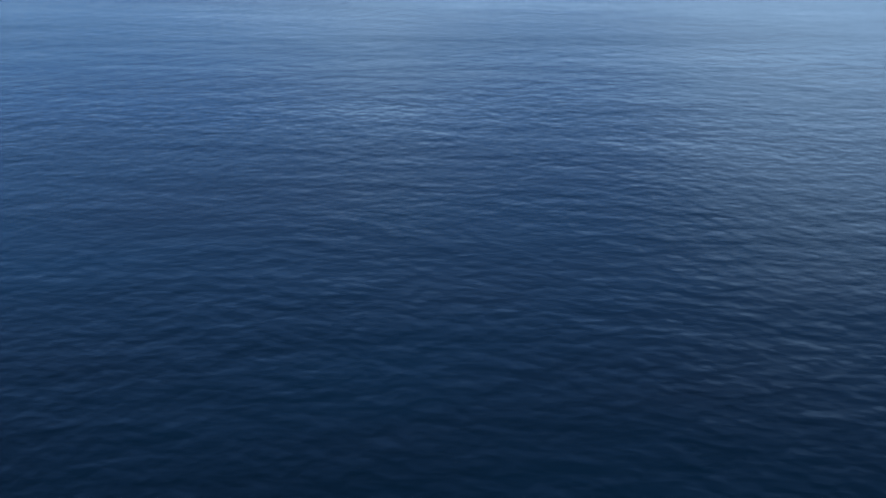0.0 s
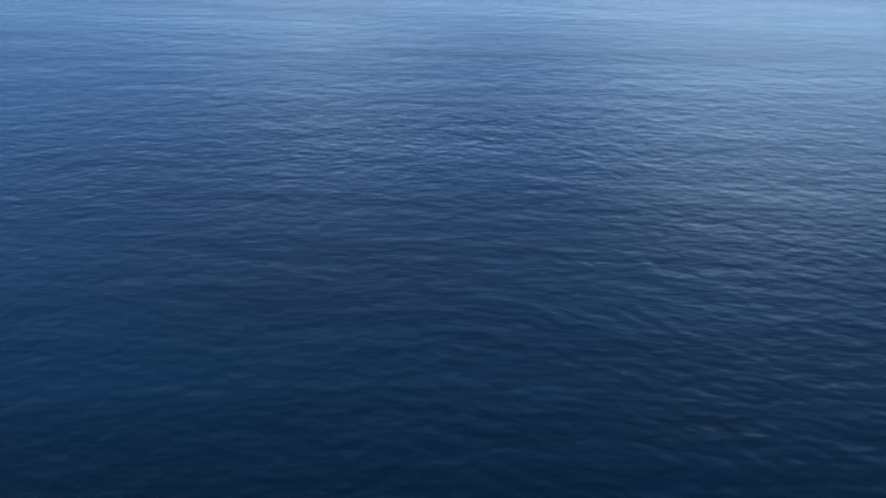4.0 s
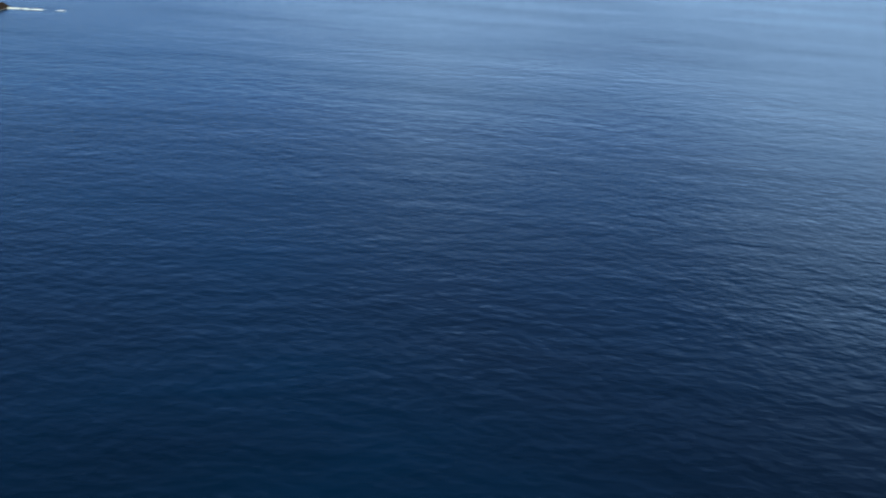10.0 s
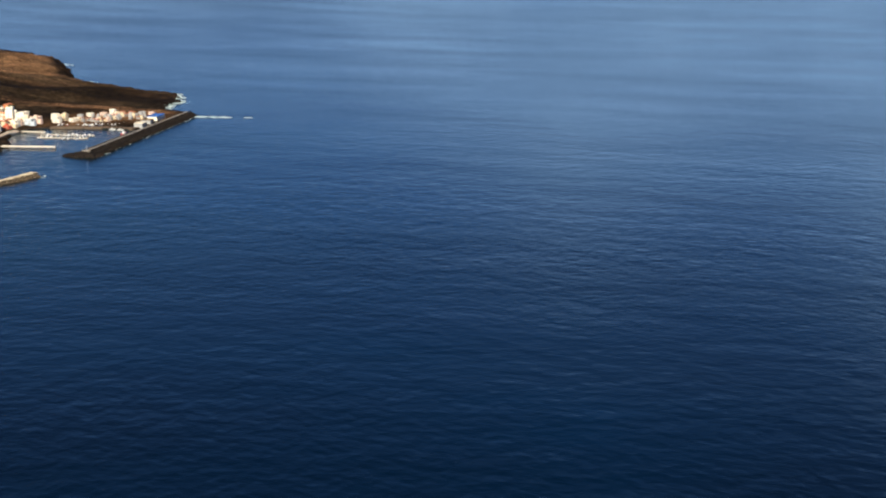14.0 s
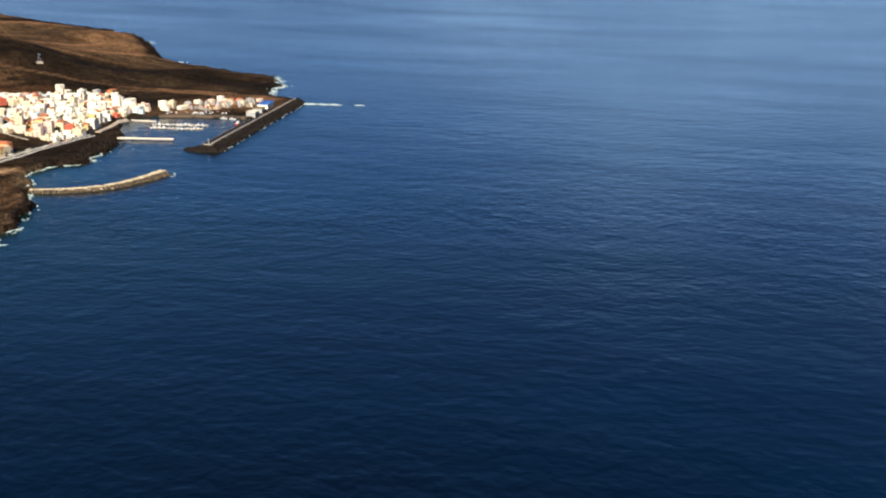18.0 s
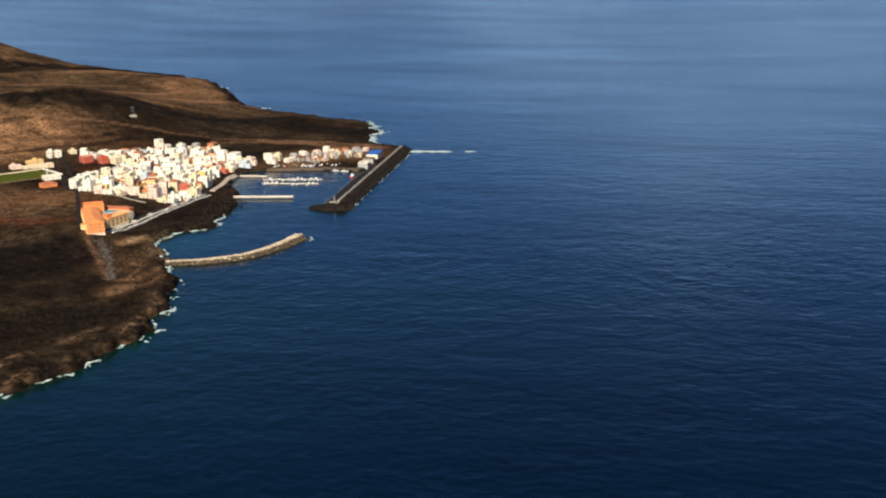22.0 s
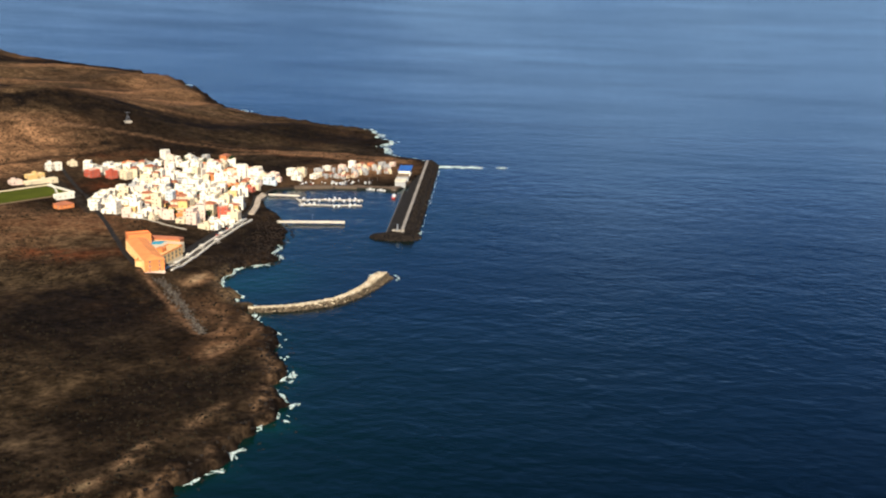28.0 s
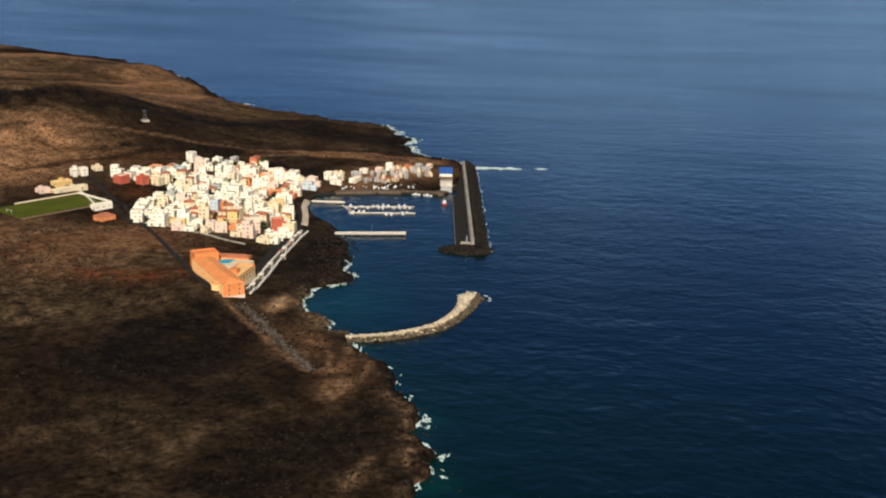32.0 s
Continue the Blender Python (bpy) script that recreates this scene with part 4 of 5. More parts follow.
def hotel():
    """A long wing and a front wing that meet at a corner, a rear wing, and a pool court between."""
    h = empty("hotel", pose(-35, 78, 12), "large orange hotel of three wings round a pool court", "hotel")
    t1 = math.atan2(0.972, 0.235)
    L1, D1, H1 = 64, 13, 7.6
    m1 = pose(13.8, 29.6, 0, 0, 0, math.degrees(t1))
    wing = part("long_wing", walls_mesh(L1, D1, H1, HOTEL), h, m1)
    part("foundation", box_mesh("foundation", L1 + 0.5, D1 + 0.5, 6, PINK, 0.05), h, m1 @ pose(0, 0, -6))
    part("roof", tile_roof_mesh(L1, D1, 2.2, HOTEL_ROOF), h, m1 @ pose(0, 0, H1))
    pier_mesh = box_mesh("buttress", 0.7, 0.6, H1 - 0.4, HOTEL_FRONT, 0.05)
    pane, side_pane = window_mesh(1.9, 2.0), window_mesh(1.2, 1.3)
    for k in range(14):
        x = -L1 / 2 + 1.6 + k * 4.68
        part("buttress", pier_mesh, wing, pose(x, D1 / 2 + 0.3, 0))
        if k < 13:
            for f in range(3):
                part("window", side_pane, wing, pose(x + 2.34, D1 / 2 + 0.02, 2.5 * f + 0.7, 0, 0, 180))
                part("window", pane, wing, pose(x + 2.34, -D1 / 2 - 0.02, 2.7 * f + 0.5))
    small = window_mesh(1.2, 1.3)
    for f in range(3):
        for y in (-3.2, 3.2):
            part("window", small, wing, pose(-L1 / 2 - 0.02, y, 2.7 * f + 0.5, 0, 0, -90))
    t2 = math.degrees(math.atan2(0.591, 0.806))
    L2, D2, H2 = 46, 11, 6.0
    m2 = pose(21.0, 22.2, -1, 0, 0, t2)
    front = part("front_wing", walls_mesh(L2, D2, H2, HOTEL_FRONT), h, m2)
    part("foundation", box_mesh("foundation", L2 + 0.4, D2 + 0.4, 7, CREAM, 0.05), h, m2 @ pose(0, 0, -7))
    part("terrace", roof_mesh(L2, D2, HOTEL_FRONT, HOTEL), h, m2 @ pose(0, 0, H2))
    for f in range(2):
        for k in range(8):
            part("window", pane, front, pose(-L2 / 2 + 4 + k * 5.4, -D2 / 2 - 0.02, 2.8 * f + 0.5))
    part("stair_hut", walls_mesh(6, 5, 2.8, HOTEL), h, m2 @ pose(4, 1, H2 + 0.1))
    m3 = pose(44, 62, 0, 0, 0, -48)
    part("rear_wing", walls_mesh(26, 7, 4.6, HOTEL), h, m3)
    part("foundation", box_mesh("foundation", 26.3, 7.3, 7, PINK, 0.05), h, m3 @ pose(0, 0, -7))
    part("roof", tile_roof_mesh(26, 7, 1.5, ROOF_TILE), h, m3 @ pose(0, 0, 4.6))
    part("end_block", walls_mesh(11, 16, 9.6, HOTEL), h, m1 @ pose(L1 / 2 + 4.5, -3, 0))
    part("roof", roof_mesh(11, 16, HOTEL, HOTEL), h, m1 @ pose(L1 / 2 + 4.5, -3, 9.6))
    part("pool_terrace", box_mesh("pool_terrace", 26, 24, 9.5, CREAM, 0.1), h, pose(34, 48, -6, 0, 0, t2))
    bm = bmesh.new()
    vs = [bm.verts.new((math.cos(a) * (6.5 + 1.3 * math.cos(2 * a)), math.sin(a) * (4.4 + 0.7 * math.sin(3 * a)), 0)) for a in np.linspace(0, 2 * math.pi, 28, endpoint=False)]
    top = bm.faces.new(vs)
    ext = bmesh.ops.extrude_face_region(bm, geom=[top])
    bmesh.ops.translate(bm, vec=(0, 0, 0.12), verts=[v for v in ext["geom"] if isinstance(v, bmesh.types.BMVert)])
    part("pool", bm_mesh("pool", bm, POOL), h, pose(35, 56, 3.5), "bright turquoise swimming pool")


hotel()

# ---- harbour works ----
ROCKS = []
for k in range(7):
    rr = random.Random(40 + k)
    bm = bmesh.new()
    bmesh.ops.create_icosphere(bm, subdivisions=1, radius=0.5)
    for v in bm.verts:
        v.co = Vector((v.co.x * 1.25, v.co.y, v.co.z * 0.8)) * rr.uniform(0.75, 1.2)
    ROCKS.append(([tuple(v.co) for v in bm.verts], [[v.index for v in f.verts] for f in bm.faces]))
    bm.free()


def pile(name, spots, mat):
    """Many stones in one mesh; spots are x, y, z, size."""
    verts, faces, rr = [], [], random.Random(len(spots))
    for x, y, z, s in spots:
        vs, fs = ROCKS[rr.randrange(7)]
        m = Euler((rr.uniform(-0.6, 0.6), rr.uniform(-0.6, 0.6), rr.uniform(0, 6.28))).to_matrix() * s
        n = len(verts)
        verts += [tuple(m @ Vector(v) + Vector((x, y, z))) for v in vs]
        faces += [[n + i for i in f] for f in fs]
    return mesh_of(name, verts, faces, mat)


STONES = [mesh_of("stone", v, f, PALE_STONE) for v, f in ROCKS]


def spline(pts, n):
    """A smooth line through points."""
    out = []
    for i in range(len(pts) - 1):
        p0, p1, p2, p3 = (Vector(pts[min(max(k, 0), len(pts) - 1)]) for k in (i - 1, i, i + 1, i + 2))
        for k in range(n):
            t = k / n
            out.append(0.5 * (2 * p1 + (p2 - p0) * t + (2 * p0 - 5 * p1 + 4 * p2 - p3) * t * t + (3 * p1 - p0 - 3 * p2 + p3) * t ** 3))
    out.append(Vector(pts[-1]))
    return out


def ridge_mesh(name, line, half, top, crown, mat):
    """A bank with sloping sides along a line; half(t), top(t) give its half width and height."""
    verts, faces = [], []
    for i, p in enumerate(line):
        a, b = line[max(i - 1, 0)], line[min(i + 1, len(line) - 1)]
        d = (b - a).normalized()
        nx, t = Vector((-d.y, d.x)), i / (len(line) - 1)
        for o, z in ((-half(t), -3), (-crown * half(t), top(t)), (crown * half(t), top(t)), (half(t), -3)):
            q = p + nx * o
            verts.append((q.x, q.y, z))
        if i:
            n = 4 * i
            faces += [(n - 4 + k, n - 3 + k, n + 1 + k, n + k) for k in range(3)]
    e = len(verts)
    faces += [(3, 2, 1, 0), (e - 4, e - 3, e - 2, e - 1)]
    return mesh_of(name, verts, faces, mat)


def jetty():
    line = spline([(-4, -3), (22, -16), (52, -19), (82, -7), (106, 9)], 10)
    ob = empty("jetty", pose(0, 0, 0), "curved jetty of pale piled boulders closing the cove", "jetty")
    half = lambda t: 4.3 + 2.7 * t + 2.2 * max(0.0, (t - 0.78) * 4.5) ** 2
    top = lambda t: 2.2 + 0.9 * t
    part("core", ridge_mesh("core", line, half, top, 0.35, PALE_ROCK), ob)
    rr = random.Random(3)
    spots, heads, foot = [], [], []
    for k in range(3000):
        t = rr.random()
        i = min(int(t * (len(line) - 1)), len(line) - 2)
        p, d = line[i], (line[i + 1] - line[i])
        p = p + d * (t * (len(line) - 1) - i)
        d = d.normalized()
        o = rr.uniform(-1, 1)
        end = Vector((0, 0))
        if t > 0.96:
            end = d * rr.uniform(0, 6)
        q = p + Vector((-d.y, d.x)) * o * half(t) + end
        z = top(t) * min(1.0, (1 - abs(o)) / 0.65) + (1 - min(1.0, (1 - abs(o)) / 0.65)) * -0.8
        s = rr.uniform(0.9, 1.9)
        (foot if o < -0.36 else heads if len(heads) < 280 and abs(o) < 0.5 else spots).append((q.x, q.y, z, s))
    for x, y, z, s in heads:
        st = part("stone", STONES[rr.randrange(7)], ob, Matrix.Translation((x, y, z)) @ Euler((rr.uniform(-0.5, 0.5), rr.uniform(-0.5, 0.5), rr.uniform(0, 6.28))).to_matrix().to_4x4() @ Matrix.Scale(s * 1.1, 4))
    # boulders on the seaward side are darker than the rest
    seaward_pile = part("seaward_rubble", pile("seaward_rubble", foot, SEAWARD_ROCK), ob)
    tagged(seaward_pile, "dark boulders along the seaward foot", kind="stuff")
    rubble = part("rubble", pile("rubble", spots, PALE_ROCK), ob)
    tagged(rubble, "pale boulders at the jetty's foot", kind="stuff")


jetty()
BW_A, BW_B = Vector((190, 97)), Vector((403.7, 334.5))
BW_D = (BW_B - BW_A).normalized()
BW_N = Vector((BW_D.y, -BW_D.x))


def breakwater():
    ob = empty("breakwater", pose(0, 0, 0), "long dark breakwater with a pale crown wall and lava boulder armour", "breakwater")

    def bar(name, a, b, width, z0, z1, mat, off=0.0, label=""):
        c = BW_A + BW_D * (a + b) / 2 + BW_N * off
        return part(name, box_mesh(name, b - a, width, z1 - z0, mat, 0.12), ob, pose(c.x, c.y, z0, 0, 0, math.degrees(math.atan2(BW_D.y, BW_D.x))), label)

    bar("quay_deck", 4, 170, 12, -4, 2.6, ASPHALT, -6, "dark quay deck on the harbour side")
    bar("quay_deck", 170, 316, 8, -4, 2.6, ASPHALT, -4, "dark quay deck on the harbour side")
    bar("quay_edge", 4, 170, 0.6, 2.6, 2.9, CONCRETE, -11.6)
    bar("crown_wall", 2, 318, 2.2, 2.6, 6.2, CROWN, 1.5, "long pale concrete crown wall")
    bar("crown_step", 2, 318, 0.9, 2.6, 5.2, CONCRETE, -0.05)
    line = [BW_A + BW_D * s + BW_N * 6.5 for s in np.linspace(-12, 322, 40)]
    part("bank", ridge_mesh("bank", line, lambda t: 7.5, lambda t: 3.8, 0.45, LAVA_ROCK), ob)
    rr = random.Random(9)
    spots = []
    for k in range(2300):
        s, o = rr.uniform(-6, 322), rr.uniform(3.4, 13.5)
        z = 5.1 - max(0, o - 6) * 0.68 + rr.uniform(-0.3, 0.5)
        p = BW_A + BW_D * s + BW_N * o
        spots.append((p.x, p.y, z, rr.uniform(1.3, 2.7)))
    for k in range(760):
        a, r = rr.uniform(0, 6.283), 20 * math.sqrt(rr.random())
        p = BW_A + BW_D * (-2 + 0.62 * r * math.cos(a)) + BW_N * (-4 + r * math.sin(a))
        if 3 + 0.62 * r * math.cos(a) > 10:
            continue
        spots.append((p.x, p.y, 3.6 - 0.19 * r + rr.uniform(-0.4, 0.4), rr.uniform(2.0, 3.6)))
    arm = part("armour", pile("armour", spots, LAVA_ROCK), ob)
    tagged(arm, "black lava boulders piled as armour", kind="stuff")
    # the end light and its plinth
    p = BW_A + BW_D * 6 - BW_N * 3
    part("plinth", box_mesh("plinth", 4, 9, 1.6, PALE_CONCRETE, 0.1), ob, pose(p.x, p.y, 2.6, 0, 0, math.degrees(math.atan2(BW_D.y, BW_D.x))))
    bm = bmesh.new()
    bmesh.ops.create_cone(bm, cap_ends=True, segments=12, radius1=0.9, radius2=0.6, depth=5)
    bmesh.ops.translate(bm, vec=(0, 0, 2.5), verts=bm.verts)
    part("beacon", bm_mesh("beacon", bm, METAL), ob, pose(p.x, p.y, 4.2), "small harbour beacon")


breakwater()


def pier(name, a, b, width, z, mat, label, piles=True):
    a, b = Vector(a), Vector(b)
    c, l, ang = (a + b) / 2, (b - a).length, math.degrees(math.atan2(b.y - a.y, b.x - a.x))
    ob = empty(name, pose(c.x, c.y, 0, 0, 0, ang), label, name.replace("_", " "))
    part("deck", box_mesh("deck", l, width, 0.9, mat, 0.06), ob, pose(0, 0, z))
    part("kerb", box_mesh("kerb", l, 0.4, 0.35, WHITE, 0.04), ob, pose(0, -width / 2 + 0.25, z + 0.9))
    part("kerb", box_mesh("kerb", l, 0.4, 0.35, WHITE, 0.04), ob, pose(0, width / 2 - 0.25, z + 0.9))
    if piles:
        post = box_mesh("pile", 0.9, 0.9, z + 3.2, CONCRETE, 0.06)
        for k in range(int(l / 7) + 1):
            for s in (-1, 1):
                part("pile", post, ob, pose(-l / 2 + 1 + k * (l - 2) / int(l / 7), s * (width / 2 - 0.8), -3))
    return ob


pier("pier", (134, 193), (179, 159), 4.5, 1.0, PALE_CONCRETE, "pale concrete pier on piles")
pier_lamp = empty("lamp_post", pose(158, 175.5, 1.9), "slim grey lamp post on the pier", "lamp post")
part("pole", box_mesh("pole", 0.22, 0.22, 5.6, METAL, 0.03, 0.6), pier_lamp)
part("lamp_head", box_mesh("lamp_head", 1.0, 0.4, 0.2, METAL, 0.04), pier_lamp, pose(0.4, 0, 5.6))
pier("gangway", (186, 293), (206, 272), 2.2, 0.7, PALE_CONCRETE, "narrow pale gangway to the floating pontoons", False)
PONTOONS = [((199, 261), (245, 226)), ((187, 243), (231, 208))]
for a, b in PONTOONS:
    pier("pontoon", a, b, 1.5, -0.3, CONCRETE, "grey floating pontoon with moored boats", False)
pier("pontoon", (200, 268), (190, 240), 1.4, -0.3, CONCRETE, "short grey floating pontoon joining the rows", False)


def boat(place, length, hull_mat, cabin, mast, label, group=""):
    """A hull of rounded sections, deck, wheelhouse and mast."""
    ob = empty("boat", place, label, "boat", group)
    rows = []
    for k in range(9):
        t = k / 8
        b = length * 0.17 * (1 - max(0, (t - 0.35) / 0.65) ** 2.2) * (0.85 + 0.15 * min(1, t * 4))
        sheer = 0.10 * length * (0.9 + 0.5 * t * t)
        x = (t - 0.5) * length
        rows.append([(x, -b, sheer), (x, -b * 0.82, sheer * 0.35), (x * 0.98, 0, -0.05 * length), (x, b * 0.82, sheer * 0.35), (x, b, sheer)])
    verts = [v for r in rows for v in r]
    faces = [(5 * i + k, 5 * i + k + 1, 5 * i + k + 6, 5 * i + k + 5) for i in range(8) for k in range(4)] + [(4, 3, 2, 1, 0)]
    part("hull", mesh_of("hull", verts, faces, hull_mat), ob)
    dk = [(r[0][0], r[0][1] * 0.94, r[0][2] - 0.03 * length) for r in rows] + [(r[4][0], r[4][1] * 0.94, r[4][2] - 0.03 * length) for r in rows[::-1]]
    part("deck", mesh_of("deck", dk, [list(range(len(dk)))], WOOD if cabin == "wood" else PALE_CONCRETE), ob)
    bm = bmesh.new()
    add_box(bm, length * 0.26, length * 0.2, length * 0.13, (0, 0, 0), taper=0.86)
    add_box(bm, length * 0.29, length * 0.22, length * 0.012, (0, 0, length * 0.13))
    part("wheelhouse", bm_mesh("wheelhouse", bm, HULL), ob, pose(-length * 0.06, 0, length * 0.08))
    if mast:
        part("mast", box_mesh("mast", 0.16, 0.16, length * mast, METAL, 0.03, 0.5), ob, pose(length * 0.08, 0, length * 0.07))
    return ob


def build_boats():
    rr = random.Random(21)
    for a, b in PONTOONS:
        a, b = Vector(a), Vector(b)
        d = (b - a).normalized()
        n, ang = Vector((-d.y, d.x)), math.atan2(d.y, d.x)
        k = 4.0
        while k < (b - a).length - 2:
            for s in (-1, 1):
                if rr.random() < 0.42:
                    continue
                l = rr.uniform(4.5, 8.5)
                p = a + d * (k + rr.uniform(-0.6, 0.6)) + n * s * (l / 2 + 1.8)
                hull = rr.choice((HULL, HULL, HULL, HULL, BLUE_PAINT))
                boat(pose(p.x, p.y, 0.05, 0, 0, math.degrees(ang) + 90 * s), l, hull, "pale", 0.9 if rr.random() < 0.3 else 0, ("blue" if hull is BLUE_PAINT else "white") + " small boat moored at the pontoon", "boats at the pontoons")
            k += 4.6
    boat(pose(277, 222, 0.1, 0, 0, 48), 13, RED_PAINT, "wood", 0.55, "red fishing boat moored along the breakwater quay")
    boat(pose(285, 253, 0.1, 0, 0, -50), 8, HULL, "pale", 0.5, "white fishing boat moored at the quay")
    boat(pose(279, 262, 0.1, 0, 0, -50), 8, HULL, "pale", 0.5, "white fishing boat moored at the quay")
    for k in range(30):
        u, v = rr.uniform(0, 1), rr.uniform(-1, 1)
        x, y = 236 + 60 * u + 9 * v, 322 - 46 * u + 8 * v
        boat(pose(x, y, 2.75, 0, 0, rr.uniform(20, 80)), rr.uniform(4, 7.5), rr.choice((HULL, HULL, BLUE_PAINT, BLUE_PAINT, RED_PAINT)), "pale", 0.8 if rr.random() < 0.25 else 0, "small boat laid up on the yard beside the quay", "boats on the yard")


build_boats()


def shed(x, y, turn, w, d, h, wall, roof, label):
    ob = empty("shed", pose(x, y, 2.6, 0, 0, turn), label, "shed")
    part("wall", walls_mesh(w, d, h, wall), ob)
    slab = part("roof", box_mesh("roof", w + 0.8, d + 0.8, 0.14, roof), ob, pose(0, 0, h))
    sheet = box_mesh("roof_sheet", (w + 0.8) / 14 - 0.12, d + 0.8, 0.3, roof, 0.04)
    for i in range(14):
        part("roof_sheet", sheet, slab, pose(-w / 2 - 0.4 + (i + 0.5) * (w + 0.8) / 14, 0, 0.12))
    for k in (-0.3, 0.0, 0.3):
        part("shutter", box_mesh("shutter", 3.4, 0.14, h * 0.7, METAL, 0.03), ob, pose(k * w, -d / 2 - 0.06, 0))


shed(347.5, 297.5, 48.4, 30, 12, 6, WHITE, BLUE_SHEET, "harbour shed with a bright blue sheet roof")
shed(327.5, 275, 48.4, 14, 11, 4.5, GREY, SAND, "grey harbour shed with a dull tan roof")
shed(311, 257, 48.4, 15, 10, 4.0, GREY, ROOF_PALE, "grey harbour shed with a pale roof")


def car(place, mat, label):
    ob = empty("car", place, label, "car", "parked cars by the harbour")
    bm = bmesh.new()
    add_box(bm, 4.1, 1.7, 0.75, (0, 0, 0.35), taper=0.96)
    bmesh.ops.bevel(bm, geom=bm.edges[:], offset=0.08, segments=1, affect="EDGES")
    part("body", bm_mesh("body", bm, mat), ob)
    part("cabin", box_mesh("cabin", 2.3, 1.5, 0.55, GLASS, 0.06, 0.78), ob, pose(-0.2, 0, 1.08))
    bm = bmesh.new()
    bmesh.ops.create_cone(bm, cap_ends=True, segments=12, radius1=0.33, radius2=0.33, depth=0.22, matrix=Matrix.Rotation(math.pi / 2, 4, "X"))
    wheel = bm_mesh("wheel", bm, ASPHALT)
    for x in (-1.3, 1.3):
        for y in (-0.78, 0.78):
            part("wheel", wheel, ob, pose(x, y, 0.33))


cr = random.Random(8)
for k in range(14):
    m, word = cr.choice(((WHITE, "white"), (WHITE, "white"), (GREY, "grey"), (RED, "red"), (BLUEGREY, "pale blue")))
    if k < 8:
        u = k / 8
        car(pose(296 + 40 * u + cr.uniform(-2, 2), 283 + 38 * u, 2.6, 0, 0, 48 + 90), m, f"small {word} car parked on the harbour apron")
    else:
        x, y = 60 + (k - 8) * 9.0, 161 + (k - 8) * 8.0
        car(pose(x + 1.6, y - 1.6, hz(x, y) + 0.75, 0, 0, 43), m, f"small {word} car parked on the seafront road")


def pylon(x, y):
    ob = empty("pylon", pose(x, y, hz(x, y)), "pale lattice pylon on the dark hillside", "pylon")
    leg = box_mesh("leg", 0.22, 0.22, 11.5, METAL, 0.02, 0.6)
    for sx in (-1, 1):
        for sy in (-1, 1):
            part("leg", leg, ob, pose(1.7 * sx, 1.7 * sy, -0.5, -5.5 * -sy, 5.5 * -sx))
    for z in (2.5, 5.5, 8.5):
        k = 1.7 - z * 0.105
        for sx, sy, a in ((0, 1, 0), (0, -1, 0), (1, 0, 90), (-1, 0, 90)):
            part("brace", box_mesh("brace", 2 * k, 0.14, 0.14, METAL, 0.02), ob, pose(sx * k, sy * k, z, 0, 0, a))
    part("crossarm", box_mesh("crossarm", 6, 0.35, 0.35, METAL, 0.03), ob, pose(0, 0, 10.4))
    part("base", box_mesh("base", 7.5, 5.5, 2.4, PALE_CONCRETE, 0.1), ob, pose(0, 0, -1))


pylon(166, 549)

# ---- surf, boulders and scrub ----


def foam_patch(verts, faces, x, y, r, stretch, ang, rr, z=0.25):
    """A torn patch: a rim at the water and a raised middle."""
    n = len(verts)
    k = 12
    c, s = math.cos(ang), math.sin(ang)
    ph = [rr.uniform(0, 6.28) for _ in range(3)]
    for ring, lift in ((0.0, 0.2), (0.5, 0.12), (1.0, -0.12)):
        for i in range(k if ring else 1):
            a = 6.283 * i / k
            q = ring * r * (1 + 0.35 * math.sin(2 * a + ph[0]) + 0.3 * math.sin(3 * a + ph[1]) + 0.2 * math.sin(5 * a + ph[2]))
            u, v = q * math.cos(a) * stretch, q * math.sin(a)
            verts.append((x + u * c - v * s, y + u * s + v * c, z + lift))
    for i in range(k):
        j = (i + 1) % k
        faces += [(n, n + 1 + i, n + 1 + j), (n + 1 + i, n + 1 + k + i, n + 1 + k + j, n + 1 + j)]


def foam_mesh(name, verts, faces):
    me = mesh_of(name, verts, faces, FOAM)
    body = np.tile(np.array([1.0] + [0.75] * 12 + [0.0] * 12, np.float32), len(verts) // 25)
    me.attributes.new("body", "FLOAT", "POINT").data.foreach_set("value", body)
    for p in me.polygons:
        p.use_smooth = True
    return me


def waterline(x, y, nx, ny):
    """How far out along (nx, ny) the land dips under the water."""
    k = np.arange(16.0, -16.0, -0.5)
    up = np.nonzero(height(x + nx * k, y + ny * k) > 0.0)[0]
    return float(k[up[0]]) if len(up) else 0.0


